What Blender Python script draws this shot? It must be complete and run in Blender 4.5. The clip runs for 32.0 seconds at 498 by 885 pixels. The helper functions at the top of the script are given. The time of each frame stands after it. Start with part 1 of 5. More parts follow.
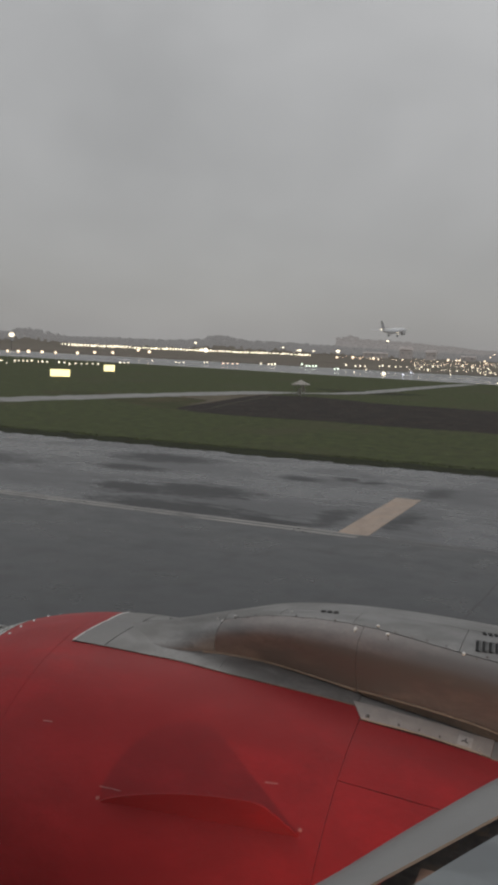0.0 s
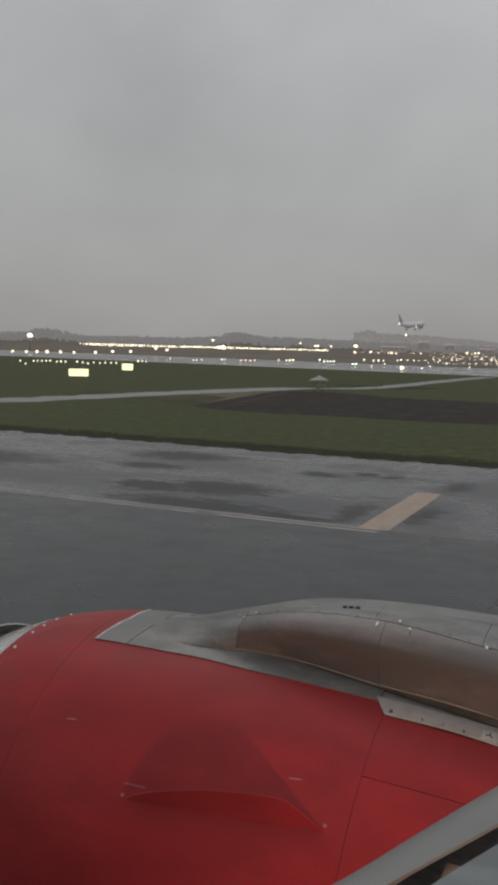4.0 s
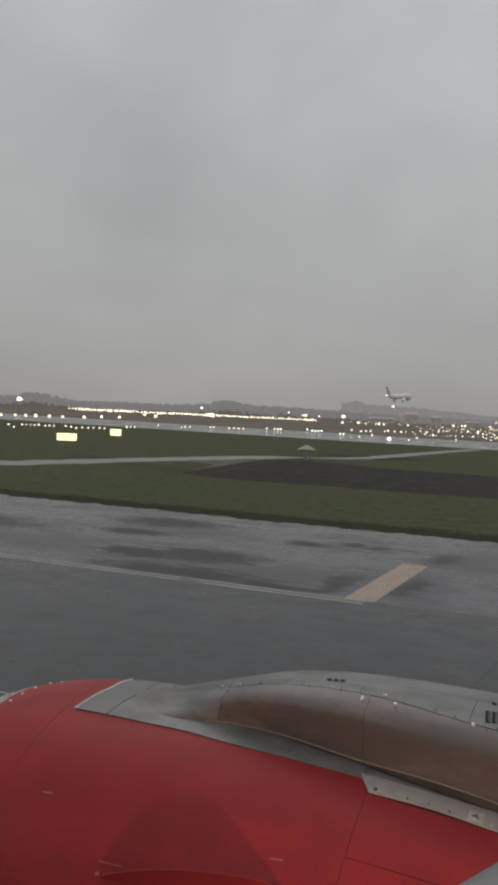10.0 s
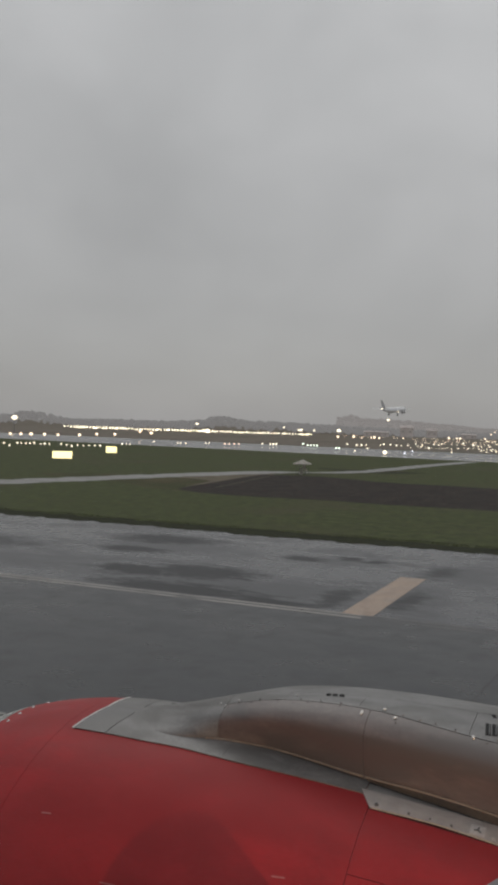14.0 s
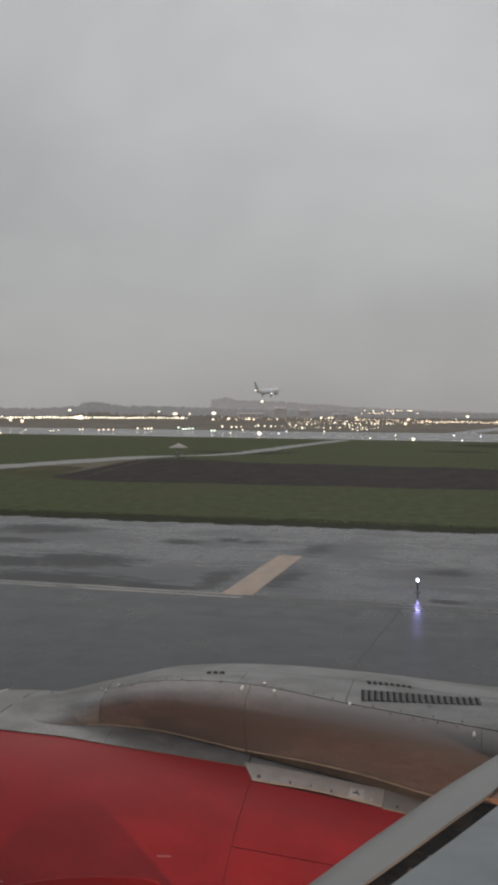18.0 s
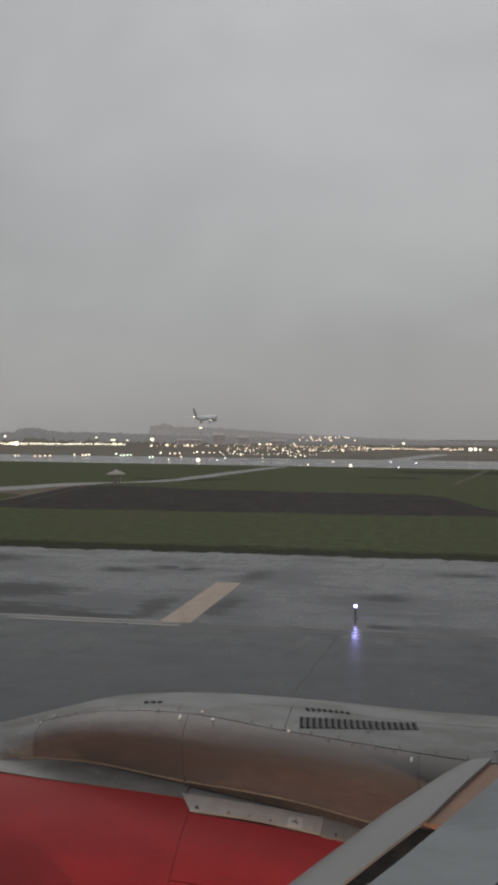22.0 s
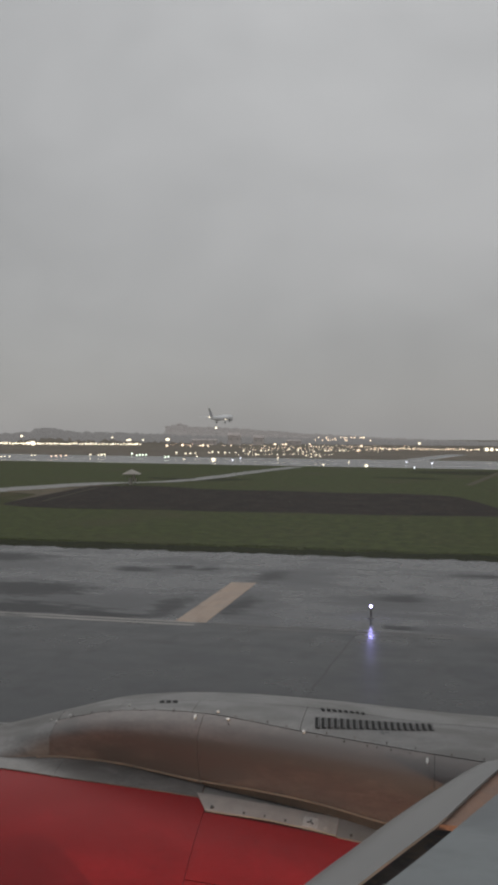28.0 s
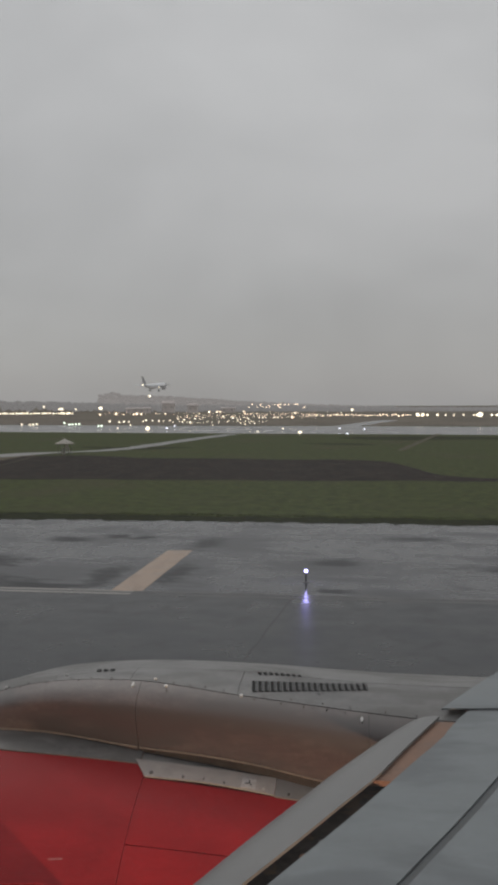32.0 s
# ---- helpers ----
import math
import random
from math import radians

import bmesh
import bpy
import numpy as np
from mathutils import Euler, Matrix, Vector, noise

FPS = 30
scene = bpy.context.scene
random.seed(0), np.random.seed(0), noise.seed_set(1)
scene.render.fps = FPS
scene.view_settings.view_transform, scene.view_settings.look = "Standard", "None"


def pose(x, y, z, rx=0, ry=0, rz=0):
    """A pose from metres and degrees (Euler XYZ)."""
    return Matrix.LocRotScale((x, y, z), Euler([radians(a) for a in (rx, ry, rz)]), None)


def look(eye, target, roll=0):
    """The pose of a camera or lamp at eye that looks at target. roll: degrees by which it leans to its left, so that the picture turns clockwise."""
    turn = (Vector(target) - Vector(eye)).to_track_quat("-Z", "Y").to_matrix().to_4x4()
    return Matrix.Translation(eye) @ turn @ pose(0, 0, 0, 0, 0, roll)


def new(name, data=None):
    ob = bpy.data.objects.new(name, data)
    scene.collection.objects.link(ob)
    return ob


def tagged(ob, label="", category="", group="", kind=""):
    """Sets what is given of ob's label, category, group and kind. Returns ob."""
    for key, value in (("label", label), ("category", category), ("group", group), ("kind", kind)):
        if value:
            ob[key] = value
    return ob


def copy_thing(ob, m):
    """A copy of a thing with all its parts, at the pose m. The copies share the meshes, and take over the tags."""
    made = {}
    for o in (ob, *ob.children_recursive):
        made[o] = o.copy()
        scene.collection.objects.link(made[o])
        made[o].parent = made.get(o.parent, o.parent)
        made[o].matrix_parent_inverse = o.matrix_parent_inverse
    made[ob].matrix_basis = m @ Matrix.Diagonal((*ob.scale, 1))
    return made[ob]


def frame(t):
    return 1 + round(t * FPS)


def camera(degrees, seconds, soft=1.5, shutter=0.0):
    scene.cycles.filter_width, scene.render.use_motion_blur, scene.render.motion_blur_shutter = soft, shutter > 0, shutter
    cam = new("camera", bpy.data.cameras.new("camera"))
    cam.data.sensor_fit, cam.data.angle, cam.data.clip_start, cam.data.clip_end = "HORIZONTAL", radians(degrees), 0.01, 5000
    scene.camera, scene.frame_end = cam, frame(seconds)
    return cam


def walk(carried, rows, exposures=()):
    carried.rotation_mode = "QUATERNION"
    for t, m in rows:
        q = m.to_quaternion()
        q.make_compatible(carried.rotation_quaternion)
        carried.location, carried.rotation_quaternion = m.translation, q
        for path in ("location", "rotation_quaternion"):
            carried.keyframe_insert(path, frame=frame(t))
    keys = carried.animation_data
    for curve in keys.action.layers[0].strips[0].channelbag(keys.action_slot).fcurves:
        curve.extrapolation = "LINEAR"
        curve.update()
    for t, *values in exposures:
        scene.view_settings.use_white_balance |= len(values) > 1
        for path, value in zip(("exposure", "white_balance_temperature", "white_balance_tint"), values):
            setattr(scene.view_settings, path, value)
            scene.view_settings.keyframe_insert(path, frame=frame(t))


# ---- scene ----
# World: x runs aft along the parked airliner, y outboard from its cabin window, z up. The eye is at a window seat.
EYE = (0.0, 0.0, 4.6)
cam = camera(31.05, 32.0, soft=3.8)

# seconds, tilt, lean, turn
PATH = [
    (0, 83.80, -2.40, 23.00),
    (0.5, 83.81, -2.04, 22.24),
    (1, 83.67, -1.84, 21.80),
    (1.5, 83.06, -1.75, 22.03),
    (2, 82.56, -1.39, 23.19),
    (2.5, 82.66, -1.21, 24.41),
    (4.5, 83.86, -1.54, 23.97),
    (5, 84.12, -1.71, 23.94),
    (5.5, 84.29, -1.68, 23.89),
    (6, 84.45, -1.60, 23.84),
    (6.5, 85.04, -1.68, 23.65),
    (7, 85.94, -1.75, 23.10),
    (7.5, 86.49, -1.94, 22.80),
    (8, 86.94, -2.14, 22.88),
    (8.5, 87.22, -2.05, 22.96),
    (9, 87.44, -2.15, 23.02),
    (9.5, 87.67, -2.28, 23.28),
    (10, 87.91, -2.59, 23.38),
    (10.5, 88.07, -2.58, 23.35),
    (11, 88.14, -2.49, 23.26),
    (11.5, 88.20, -2.54, 23.21),
    (12, 88.30, -2.52, 23.24),
    (12.5, 88.31, -2.50, 23.32),
    (13, 88.27, -2.25, 23.36),
    (13.5, 88.72, -1.83, 23.43),
    (15.5, 88.85, -0.96, 19.80),
    (16, 87.88, 0.04, 17.90),
    (16.5, 87.63, -0.55, 16.78),
    (17, 87.60, -0.78, 16.05),
    (17.5, 87.71, -0.70, 15.76),
    (18, 87.99, -0.24, 15.10),
    (18.5, 88.29, -0.52, 14.80),
    (19, 88.61, -0.44, 14.52),
    (19.5, 89.13, -0.31, 13.43),
    (20, 89.15, -0.15, 12.33),
    (20.5, 89.23, -0.18, 11.85),
    (21, 89.38, -0.18, 11.50),
    (21.5, 89.56, -0.27, 11.22),
    (22, 89.70, -0.37, 11.18),
    (22.5, 89.79, -0.49, 11.31),
    (23, 89.82, -0.35, 11.44),
    (23.5, 89.83, -0.47, 11.52),
    (24, 89.92, -0.47, 11.48),
    (24.5, 89.99, -0.45, 11.41),
    (25, 89.98, -0.75, 11.49),
    (25.5, 89.98, -0.61, 11.55),
    (26, 89.79, -0.64, 11.90),
    (26.5, 89.74, -0.66, 12.22),
    (28.5, 89.61, -0.27, 12.22),
    (29, 89.36, -0.15, 12.65),
    (29.5, 89.10, 0.14, 12.92),
    (30, 88.59, 0.52, 13.38),
    (30.5, 88.12, 0.58, 13.75),
    (31, 87.95, 0.45, 12.01),
    (31.5, 88.19, 0.41, 10.78),
    (32, 87.63, 0.20, 7.96),
]


def eye_at(t):
    """The hand drifts by a centimetre or two while the picture swings aft."""
    u = min(1.0, max(0.0, (t - 13.5) / 2.5))
    u = 1 - u * u * (3 - 2 * u)
    return EYE[0] - 0.013 * u, EYE[1] - 0.0055 * u, EYE[2] + 0.016 * u


walk(cam, [(t, pose(*eye_at(t), a, b, c)) for t, a, b, c in PATH],
     exposures=((0.0, -0.03), (1.0, 0.05), (2.0, 0.0), (5.0, -0.02), (9.0, 0.02), (13.0, 0.0), (16.0, 0.13), (18.0, 0.12), (20.0, -0.04), (26.0, -0.03), (29.0, -0.02), (31.0, 0.10), (32.0, 0.05)))

# ---- world, sun, exposure ----
world = bpy.data.worlds.new("overcast_dusk")
scene.world = world
world.use_nodes = True
wn = world.node_tree
wn.nodes.clear()


def wnode(kind, **kw):
    n = wn.nodes.new(kind)
    for k, v in kw.items():
        n.inputs[k].default_value = v
    return n


w_out = wnode("ShaderNodeOutputWorld")
w_bg = wnode("ShaderNodeBackground", Strength=1.05)
w_tc = wnode("ShaderNodeTexCoord")
w_sep = wnode("ShaderNodeSeparateXYZ")
w_ramp = wnode("ShaderNodeValToRGB")
el = w_ramp.color_ramp.elements
el[0].position, el[0].color = 0.0, (0.285, 0.281, 0.281, 1)
el[1].position, el[1].color = 1.0, (0.508, 0.52, 0.545, 1)
for p, c in ((0.08, (0.322, 0.317, 0.316, 1)), (0.22, (0.377, 0.375, 0.375, 1)), (0.45, (0.438, 0.441, 0.444, 1))):
    e = el.new(p)
    e.color = c
w_map = wnode("ShaderNodeMapping")
w_map.inputs["Scale"].default_value = (1.0, 1.0, 1.7)
w_noise = wnode("ShaderNodeTexNoise", Scale=3.6, Detail=7.0, Roughness=0.55, Distortion=0.35)
w_noise2 = wnode("ShaderNodeTexNoise", Scale=1.3, Detail=3.0, Roughness=0.5)
w_add = wn.nodes.new("ShaderNodeMath")
w_add.operation = "ADD"
w_rng = wnode("ShaderNodeMapRange")
w_rng.inputs["From Min"].default_value, w_rng.inputs["From Max"].default_value = 0.72, 1.28
w_rng.inputs["To Min"].default_value, w_rng.inputs["To Max"].default_value = 0.86, 1.13
w_mul = wn.nodes.new("ShaderNodeVectorMath")
w_mul.operation = "SCALE"
w_sky = wn.nodes.new("ShaderNodeTexSky")
w_sky.sky_type, w_sky.sun_disc = "NISHITA", False
w_sky.sun_elevation, w_sky.sun_rotation = radians(12), radians(150)
w_mix = wn.nodes.new("ShaderNodeVectorMath")
w_mix.operation = "MULTIPLY_ADD"
w_mix.inputs[1].default_value = (0.004, 0.004, 0.004)
ln = wn.links.new
ln(w_tc.outputs["Generated"], w_sep.inputs[0])
ln(w_sep.outputs["Z"], w_ramp.inputs["Fac"])
ln(w_tc.outputs["Generated"], w_map.inputs["Vector"])
ln(w_map.outputs["Vector"], w_noise.inputs["Vector"])
ln(w_map.outputs["Vector"], w_noise2.inputs["Vector"])
ln(w_noise.outputs["Fac"], w_add.inputs[0])
ln(w_noise2.outputs["Fac"], w_add.inputs[1])
ln(w_add.outputs[0], w_rng.inputs["Value"])
ln(w_ramp.outputs["Color"], w_mul.inputs[0])
ln(w_rng.outputs["Result"], w_mul.inputs["Scale"])
ln(w_sky.outputs["Color"], w_mix.inputs[0])
ln(w_mul.outputs["Vector"], w_mix.inputs[2])
ln(w_mix.outputs["Vector"], w_bg.inputs["Color"])
ln(w_bg.outputs[0], w_out.inputs["Surface"])

sun_data = bpy.data.lights.new("sun", "SUN")
sun_data.energy, sun_data.angle, sun_data.color = 0.5, radians(40), (1.0, 0.96, 0.9)
sun = new("sun", sun_data)
sun.matrix_world = look((-40, 60, 90), (0, 0, 0))

# landing lamp at the wing root, shining forward past the engine
spot_data = bpy.data.lights.new("wing_root_lamp", "SPOT")
spot_data.energy, spot_data.color = 330.0, (1.0, 0.64, 0.42)
spot_data.spot_size, spot_data.spot_blend, spot_data.shadow_soft_size = radians(50), 1.0, 0.04
spot = new("wing_root_lamp", spot_data)
spot.matrix_world = look((1.40, 0.45, 2.32), (-0.72, 3.36, 2.86))


# ---- materials ----
def material(name, color, rough=0.5, metal=0.0, vary=0.15, scale=6.0, fine=60.0, bump=0.05, rough_vary=0.1, stretch=(1, 1, 1), coat=0.0, tint=None, seed=0.0, emit=None, glow=0.0, patch=None, patch_at=(0.48, 0.6), bump_dist=0.01, island=0.0, spec=0.5, patch_spec=None):
    """A surface whose colour and gloss vary at two scales, in metres; patch: colour and roughness of larger stains."""
    m = bpy.data.materials.new(name)
    m.use_nodes = True
    t = m.node_tree
    b = t.nodes["Principled BSDF"]
    link = t.links.new

    def node(kind, **kw):
        n = t.nodes.new(kind)
        for k, v in kw.items():
            n.inputs[k].default_value = v
        return n

    geo = node("ShaderNodeNewGeometry")
    mp = node("ShaderNodeMapping", Location=(seed, seed * 0.7, seed * 1.3), Scale=stretch)
    link(geo.outputs["Position"], mp.inputs["Vector"])
    n1 = node("ShaderNodeTexNoise", Scale=scale, Detail=6.0, Roughness=0.6)
    n2 = node("ShaderNodeTexNoise", Scale=fine, Detail=4.0, Roughness=0.6)
    link(mp.outputs[0], n1.inputs["Vector"])
    link(mp.outputs[0], n2.inputs["Vector"])
    dark = tuple(c * (1 - vary) for c in color)
    lite = tuple(min(1.0, c * (1 + vary)) for c in (tint or color))
    r1 = node("ShaderNodeMapRange")
    r1.inputs["From Min"].default_value, r1.inputs["From Max"].default_value = 0.32, 0.68
    link(n1.outputs["Fac"], r1.inputs["Value"])
    mix1 = node("ShaderNodeMix")
    mix1.data_type = "RGBA"
    mix1.inputs["A"].default_value, mix1.inputs["B"].default_value = (*dark, 1), (*lite, 1)
    link(r1.outputs["Result"], mix1.inputs["Factor"])
    mul = node("ShaderNodeVectorMath")
    mul.operation = "SCALE"
    r2 = node("ShaderNodeMapRange")
    r2.inputs["From Min"].default_value, r2.inputs["From Max"].default_value = 0.25, 0.75
    r2.inputs["To Min"].default_value, r2.inputs["To Max"].default_value = 1 - vary * 0.8, 1 + vary * 0.8
    link(n2.outputs["Fac"], r2.inputs["Value"])
    link(mix1.outputs["Result"], mul.inputs[0])
    link(r2.outputs["Result"], mul.inputs["Scale"])
    col = mul.outputs["Vector"]
    rr = node("ShaderNodeMapRange")
    rr.inputs["From Min"].default_value, rr.inputs["From Max"].default_value = 0.3, 0.7
    rr.inputs["To Min"].default_value, rr.inputs["To Max"].default_value = max(0.02, rough - rough_vary), min(1.0, rough + rough_vary)
    link(n1.outputs["Fac"], rr.inputs["Value"])
    rough_out = rr.outputs["Result"]
    if patch:
        n3 = node("ShaderNodeTexNoise", Scale=patch[2], Detail=5.0, Roughness=0.55, Distortion=0.4)
        mp3 = node("ShaderNodeMapping", Location=(seed * 2.1, seed, 0), Scale=patch[3])
        link(geo.outputs["Position"], mp3.inputs["Vector"])
        link(mp3.outputs[0], n3.inputs["Vector"])
        r3 = node("ShaderNodeMapRange")
        r3.interpolation_type = "SMOOTHSTEP"
        r3.inputs["From Min"].default_value, r3.inputs["From Max"].default_value = patch_at
        link(n3.outputs["Fac"], r3.inputs["Value"])
        mixp = node("ShaderNodeMix")
        mixp.data_type = "RGBA"
        mixp.inputs["B"].default_value = (*patch[0], 1)
        link(col, mixp.inputs["A"])
        link(r3.outputs["Result"], mixp.inputs["Factor"])
        col = mixp.outputs["Result"]
        mixr = node("ShaderNodeMix")
        mixr.inputs["B"].default_value = patch[1]
        link(rough_out, mixr.inputs["A"])
        link(r3.outputs["Result"], mixr.inputs["Factor"])
        rough_out = mixr.outputs["Result"]
        if patch_spec is not None:
            mixs = node("ShaderNodeMix")
            mixs.inputs["A"].default_value, mixs.inputs["B"].default_value = spec, patch_spec
            link(r3.outputs["Result"], mixs.inputs["Factor"])
            link(mixs.outputs["Result"], b.inputs["Specular IOR Level"])
    if island:
        ri = node("ShaderNodeMapRange")
        ri.inputs["To Min"].default_value, ri.inputs["To Max"].default_value = 1 - island, 1 + island
        link(geo.outputs["Random Per Island"], ri.inputs["Value"])
        mi = node("ShaderNodeVectorMath")
        mi.operation = "SCALE"
        link(col, mi.inputs[0])
        link(ri.outputs["Result"], mi.inputs["Scale"])
        col = mi.outputs["Vector"]
    link(col, b.inputs["Base Color"])
    link(rough_out, b.inputs["Roughness"])
    b.inputs["Metallic"].default_value = metal
    b.inputs["Specular IOR Level"].default_value = spec
    b.inputs["Coat Weight"].default_value = coat
    b.inputs["Coat Roughness"].default_value = 0.15
    if bump:
        bp = node("ShaderNodeBump", Strength=bump, Distance=bump_dist)
        link(n2.outputs["Fac"], bp.inputs["Height"])
        link(bp.outputs[0], b.inputs["Normal"])
    if emit:
        b.inputs["Emission Color"].default_value = (*emit, 1)
        b.inputs["Emission Strength"].default_value = glow
    return m


def lamp_material(name, color, strength):
    m = bpy.data.materials.new(name)
    m.use_nodes = True
    b = m.node_tree.nodes["Principled BSDF"]
    b.inputs["Base Color"].default_value = (*color, 1)
    b.inputs["Emission Color"].default_value = (*color, 1)
    b.inputs["Emission Strength"].default_value = strength
    return m


M_RED = material("red_cowl_paint", (0.315, 0.0115, 0.0145), 0.42, vary=0.15, scale=6.0, fine=60, bump=0.03, coat=0.0, bump_dist=0.004, stretch=(0.5, 1, 1), patch=((0.265, 0.0095, 0.012), 0.5, 2.0, (0.6, 1, 1.2)), patch_at=(0.42, 0.68), spec=0.16)
M_GREY = material("grey_pylon_paint", (0.153, 0.150, 0.146), 0.36, vary=0.30, scale=10, fine=90, bump=0.06, bump_dist=0.003, stretch=(0.7, 1, 1.6), patch=((0.114, 0.111, 0.105), 0.46, 5.0, (0.6, 1, 1.5)), patch_at=(0.44, 0.66), spec=0.4)
# grey paint browned by soot, with the red cowl's bounce put into the tint
M_SIDE = material("soot_and_bounce_paint", (0.122, 0.100, 0.093), 0.42, vary=0.30, scale=9, fine=90, bump=0.05, bump_dist=0.003, rough_vary=0.06, stretch=(0.6, 1, 1.4), patch=((0.092, 0.080, 0.075), 0.42, 3.2, (0.5, 1, 1.6)), spec=0.65)
M_PALE = material("pale_grey_panel_paint", (0.24, 0.235, 0.225), 0.45, vary=0.14, scale=6, fine=60, bump=0.02, bump_dist=0.003)
M_SEALANT = material("pale_sealant", (0.66, 0.64, 0.61), 0.4, vary=0.15, scale=20, bump=0.0)
M_SADDLE = material("warm_grey_plate_paint", (0.134, 0.130, 0.126), 0.36, vary=0.12, scale=6, fine=70, bump=0.03, bump_dist=0.003, spec=0.35)
M_PLACARD = material("white_placard", (0.56, 0.55, 0.53), 0.45, vary=0.10, scale=30, bump=0.0)
M_GLINT = material("glint_metal", (0.85, 0.83, 0.80), 0.2, metal=0.6, vary=0.05, bump=0.0)
M_LOUVRE = material("louvre_blade_grey", (0.095, 0.095, 0.095), 0.5, vary=0.1, bump=0.0)
M_CHANNEL = material("dark_brown_channel", (0.050, 0.042, 0.034), 0.7, vary=0.3, scale=9, fine=50, bump=0.03, spec=0.2)
M_SEAM = material("dark_red_edge", (0.17, 0.012, 0.012), 0.7, vary=0.1, bump=0.0)
M_SAND = material("sandy_verge", (0.125, 0.106, 0.076), 0.9, vary=0.25, scale=0.4, fine=4, bump=0.3, spec=0.08)
M_TRACK = material("thin_worn_track", (0.092, 0.084, 0.058), 0.9, vary=0.3, scale=0.6, fine=4, bump=0.2, spec=0.08)
M_DRY = material("dry_worn_grass", (0.072, 0.064, 0.034), 0.9, vary=0.35, scale=0.5, fine=5, bump=0.3, patch=((0.050, 0.055, 0.024), 0.9, 0.25, (1, 0.7, 1)), patch_at=(0.42, 0.62), spec=0.06)
M_VERGE = material("shaded_turf_edge", (0.025, 0.028, 0.014), 0.9, vary=0.4, scale=1.5, fine=8, bump=0.4, bump_dist=0.05, spec=0.05)
M_TURF = material("damp_dark_turf", (0.034, 0.036, 0.018), 0.9, vary=0.35, scale=0.5, fine=5, bump=0.3, bump_dist=0.05, spec=0.06)
# field colour lightened so that it takes in the distance haze
M_FAR = material("hazed_far_field", (0.165, 0.145, 0.118), 0.9, vary=0.3, scale=0.05, fine=0.6, bump=0.0, spec=0.05)
M_WHITE = material("white_panel_paint", (0.40, 0.375, 0.352), 0.45, vary=0.13, scale=14, fine=80, bump=0.02, bump_dist=0.003)
M_LIP = material("bare_inlet_metal", (0.62, 0.61, 0.6), 0.25, metal=0.9, vary=0.1, scale=5, fine=40, bump=0.02, bump_dist=0.003)
M_DARK = material("dark_cavity", (0.02, 0.02, 0.02), 0.8, vary=0.2, bump=0.0, spec=0.1)
M_SLOT = material("dark_slot", (0.065, 0.058, 0.052), 0.7, vary=0.4, scale=14, fine=50, bump=0.05, patch=((0.11, 0.085, 0.06), 0.8, 9.0, (1, 1, 1)), patch_at=(0.55, 0.65), spec=0.15)
M_BROWN = material("primer_brown", (0.20, 0.11, 0.07), 0.6, vary=0.2, scale=9, fine=60, bump=0.04)
M_TRIM = material("pale_trim", (0.235, 0.20, 0.16), 0.45, vary=0.2, scale=14, bump=0.0)
M_BOLT = material("bright_fastener", (0.5, 0.49, 0.47), 0.35, metal=0.3, vary=0.05, bump=0.0)
M_MARK = material("pale_marking", (0.40, 0.12, 0.11), 0.5, vary=0.1, bump=0.0)
M_WING = material("wing_grey_paint", (0.150, 0.170, 0.176), 0.38, vary=0.14, scale=3.5, fine=55, bump=0.04, bump_dist=0.004, stretch=(0.8, 1.6, 1), patch=((0.108, 0.122, 0.130), 0.45, 2.2, (0.7, 1.6, 1)), patch_at=(0.46, 0.64))
M_GROOVE = material("filled_skin_joint", (0.055, 0.062, 0.066), 0.5, vary=0.2, scale=6, bump=0.0)
M_SLAT = material("slat_metal", (0.175, 0.175, 0.172), 0.42, metal=0.1, vary=0.08, scale=4, fine=50, bump=0.03, bump_dist=0.004)
# the fuselage outside is unseen; its red is chosen to bounce onto the pylon
M_SKIN = material("fuselage_bounce_red", (0.20, 0.03, 0.03), 0.45, vary=0.05, scale=1.5, fine=30, bump=0.0)
M_RUBBER = material("black_seal", (0.03, 0.03, 0.03), 0.6, vary=0.2, bump=0.0)
M_ASPHALT = material("wet_taxiway_asphalt", (0.0265, 0.0292, 0.0325), 0.32, vary=0.42, scale=0.9, fine=24, bump=0.0, bump_dist=0.004, rough_vary=0.09, stretch=(0.8, 1, 1), seed=3.0, spec=0.165, patch=((0.024, 0.025, 0.027), 0.40, 1.6, (0.8, 0.7, 1)), patch_at=(0.46, 0.86), patch_spec=0.15)
M_SHOULDER = material("wet_shoulder_concrete", (0.053, 0.055, 0.060), 0.25, vary=0.30, scale=1.6, fine=26, bump=0.08, bump_dist=0.006, rough_vary=0.08, stretch=(1, 0.6, 1), patch=((0.045, 0.046, 0.051), 0.36, 0.55, (0.5, 1.1, 1)), patch_at=(0.46, 0.70), seed=11.0, spec=0.175, patch_spec=0.16)


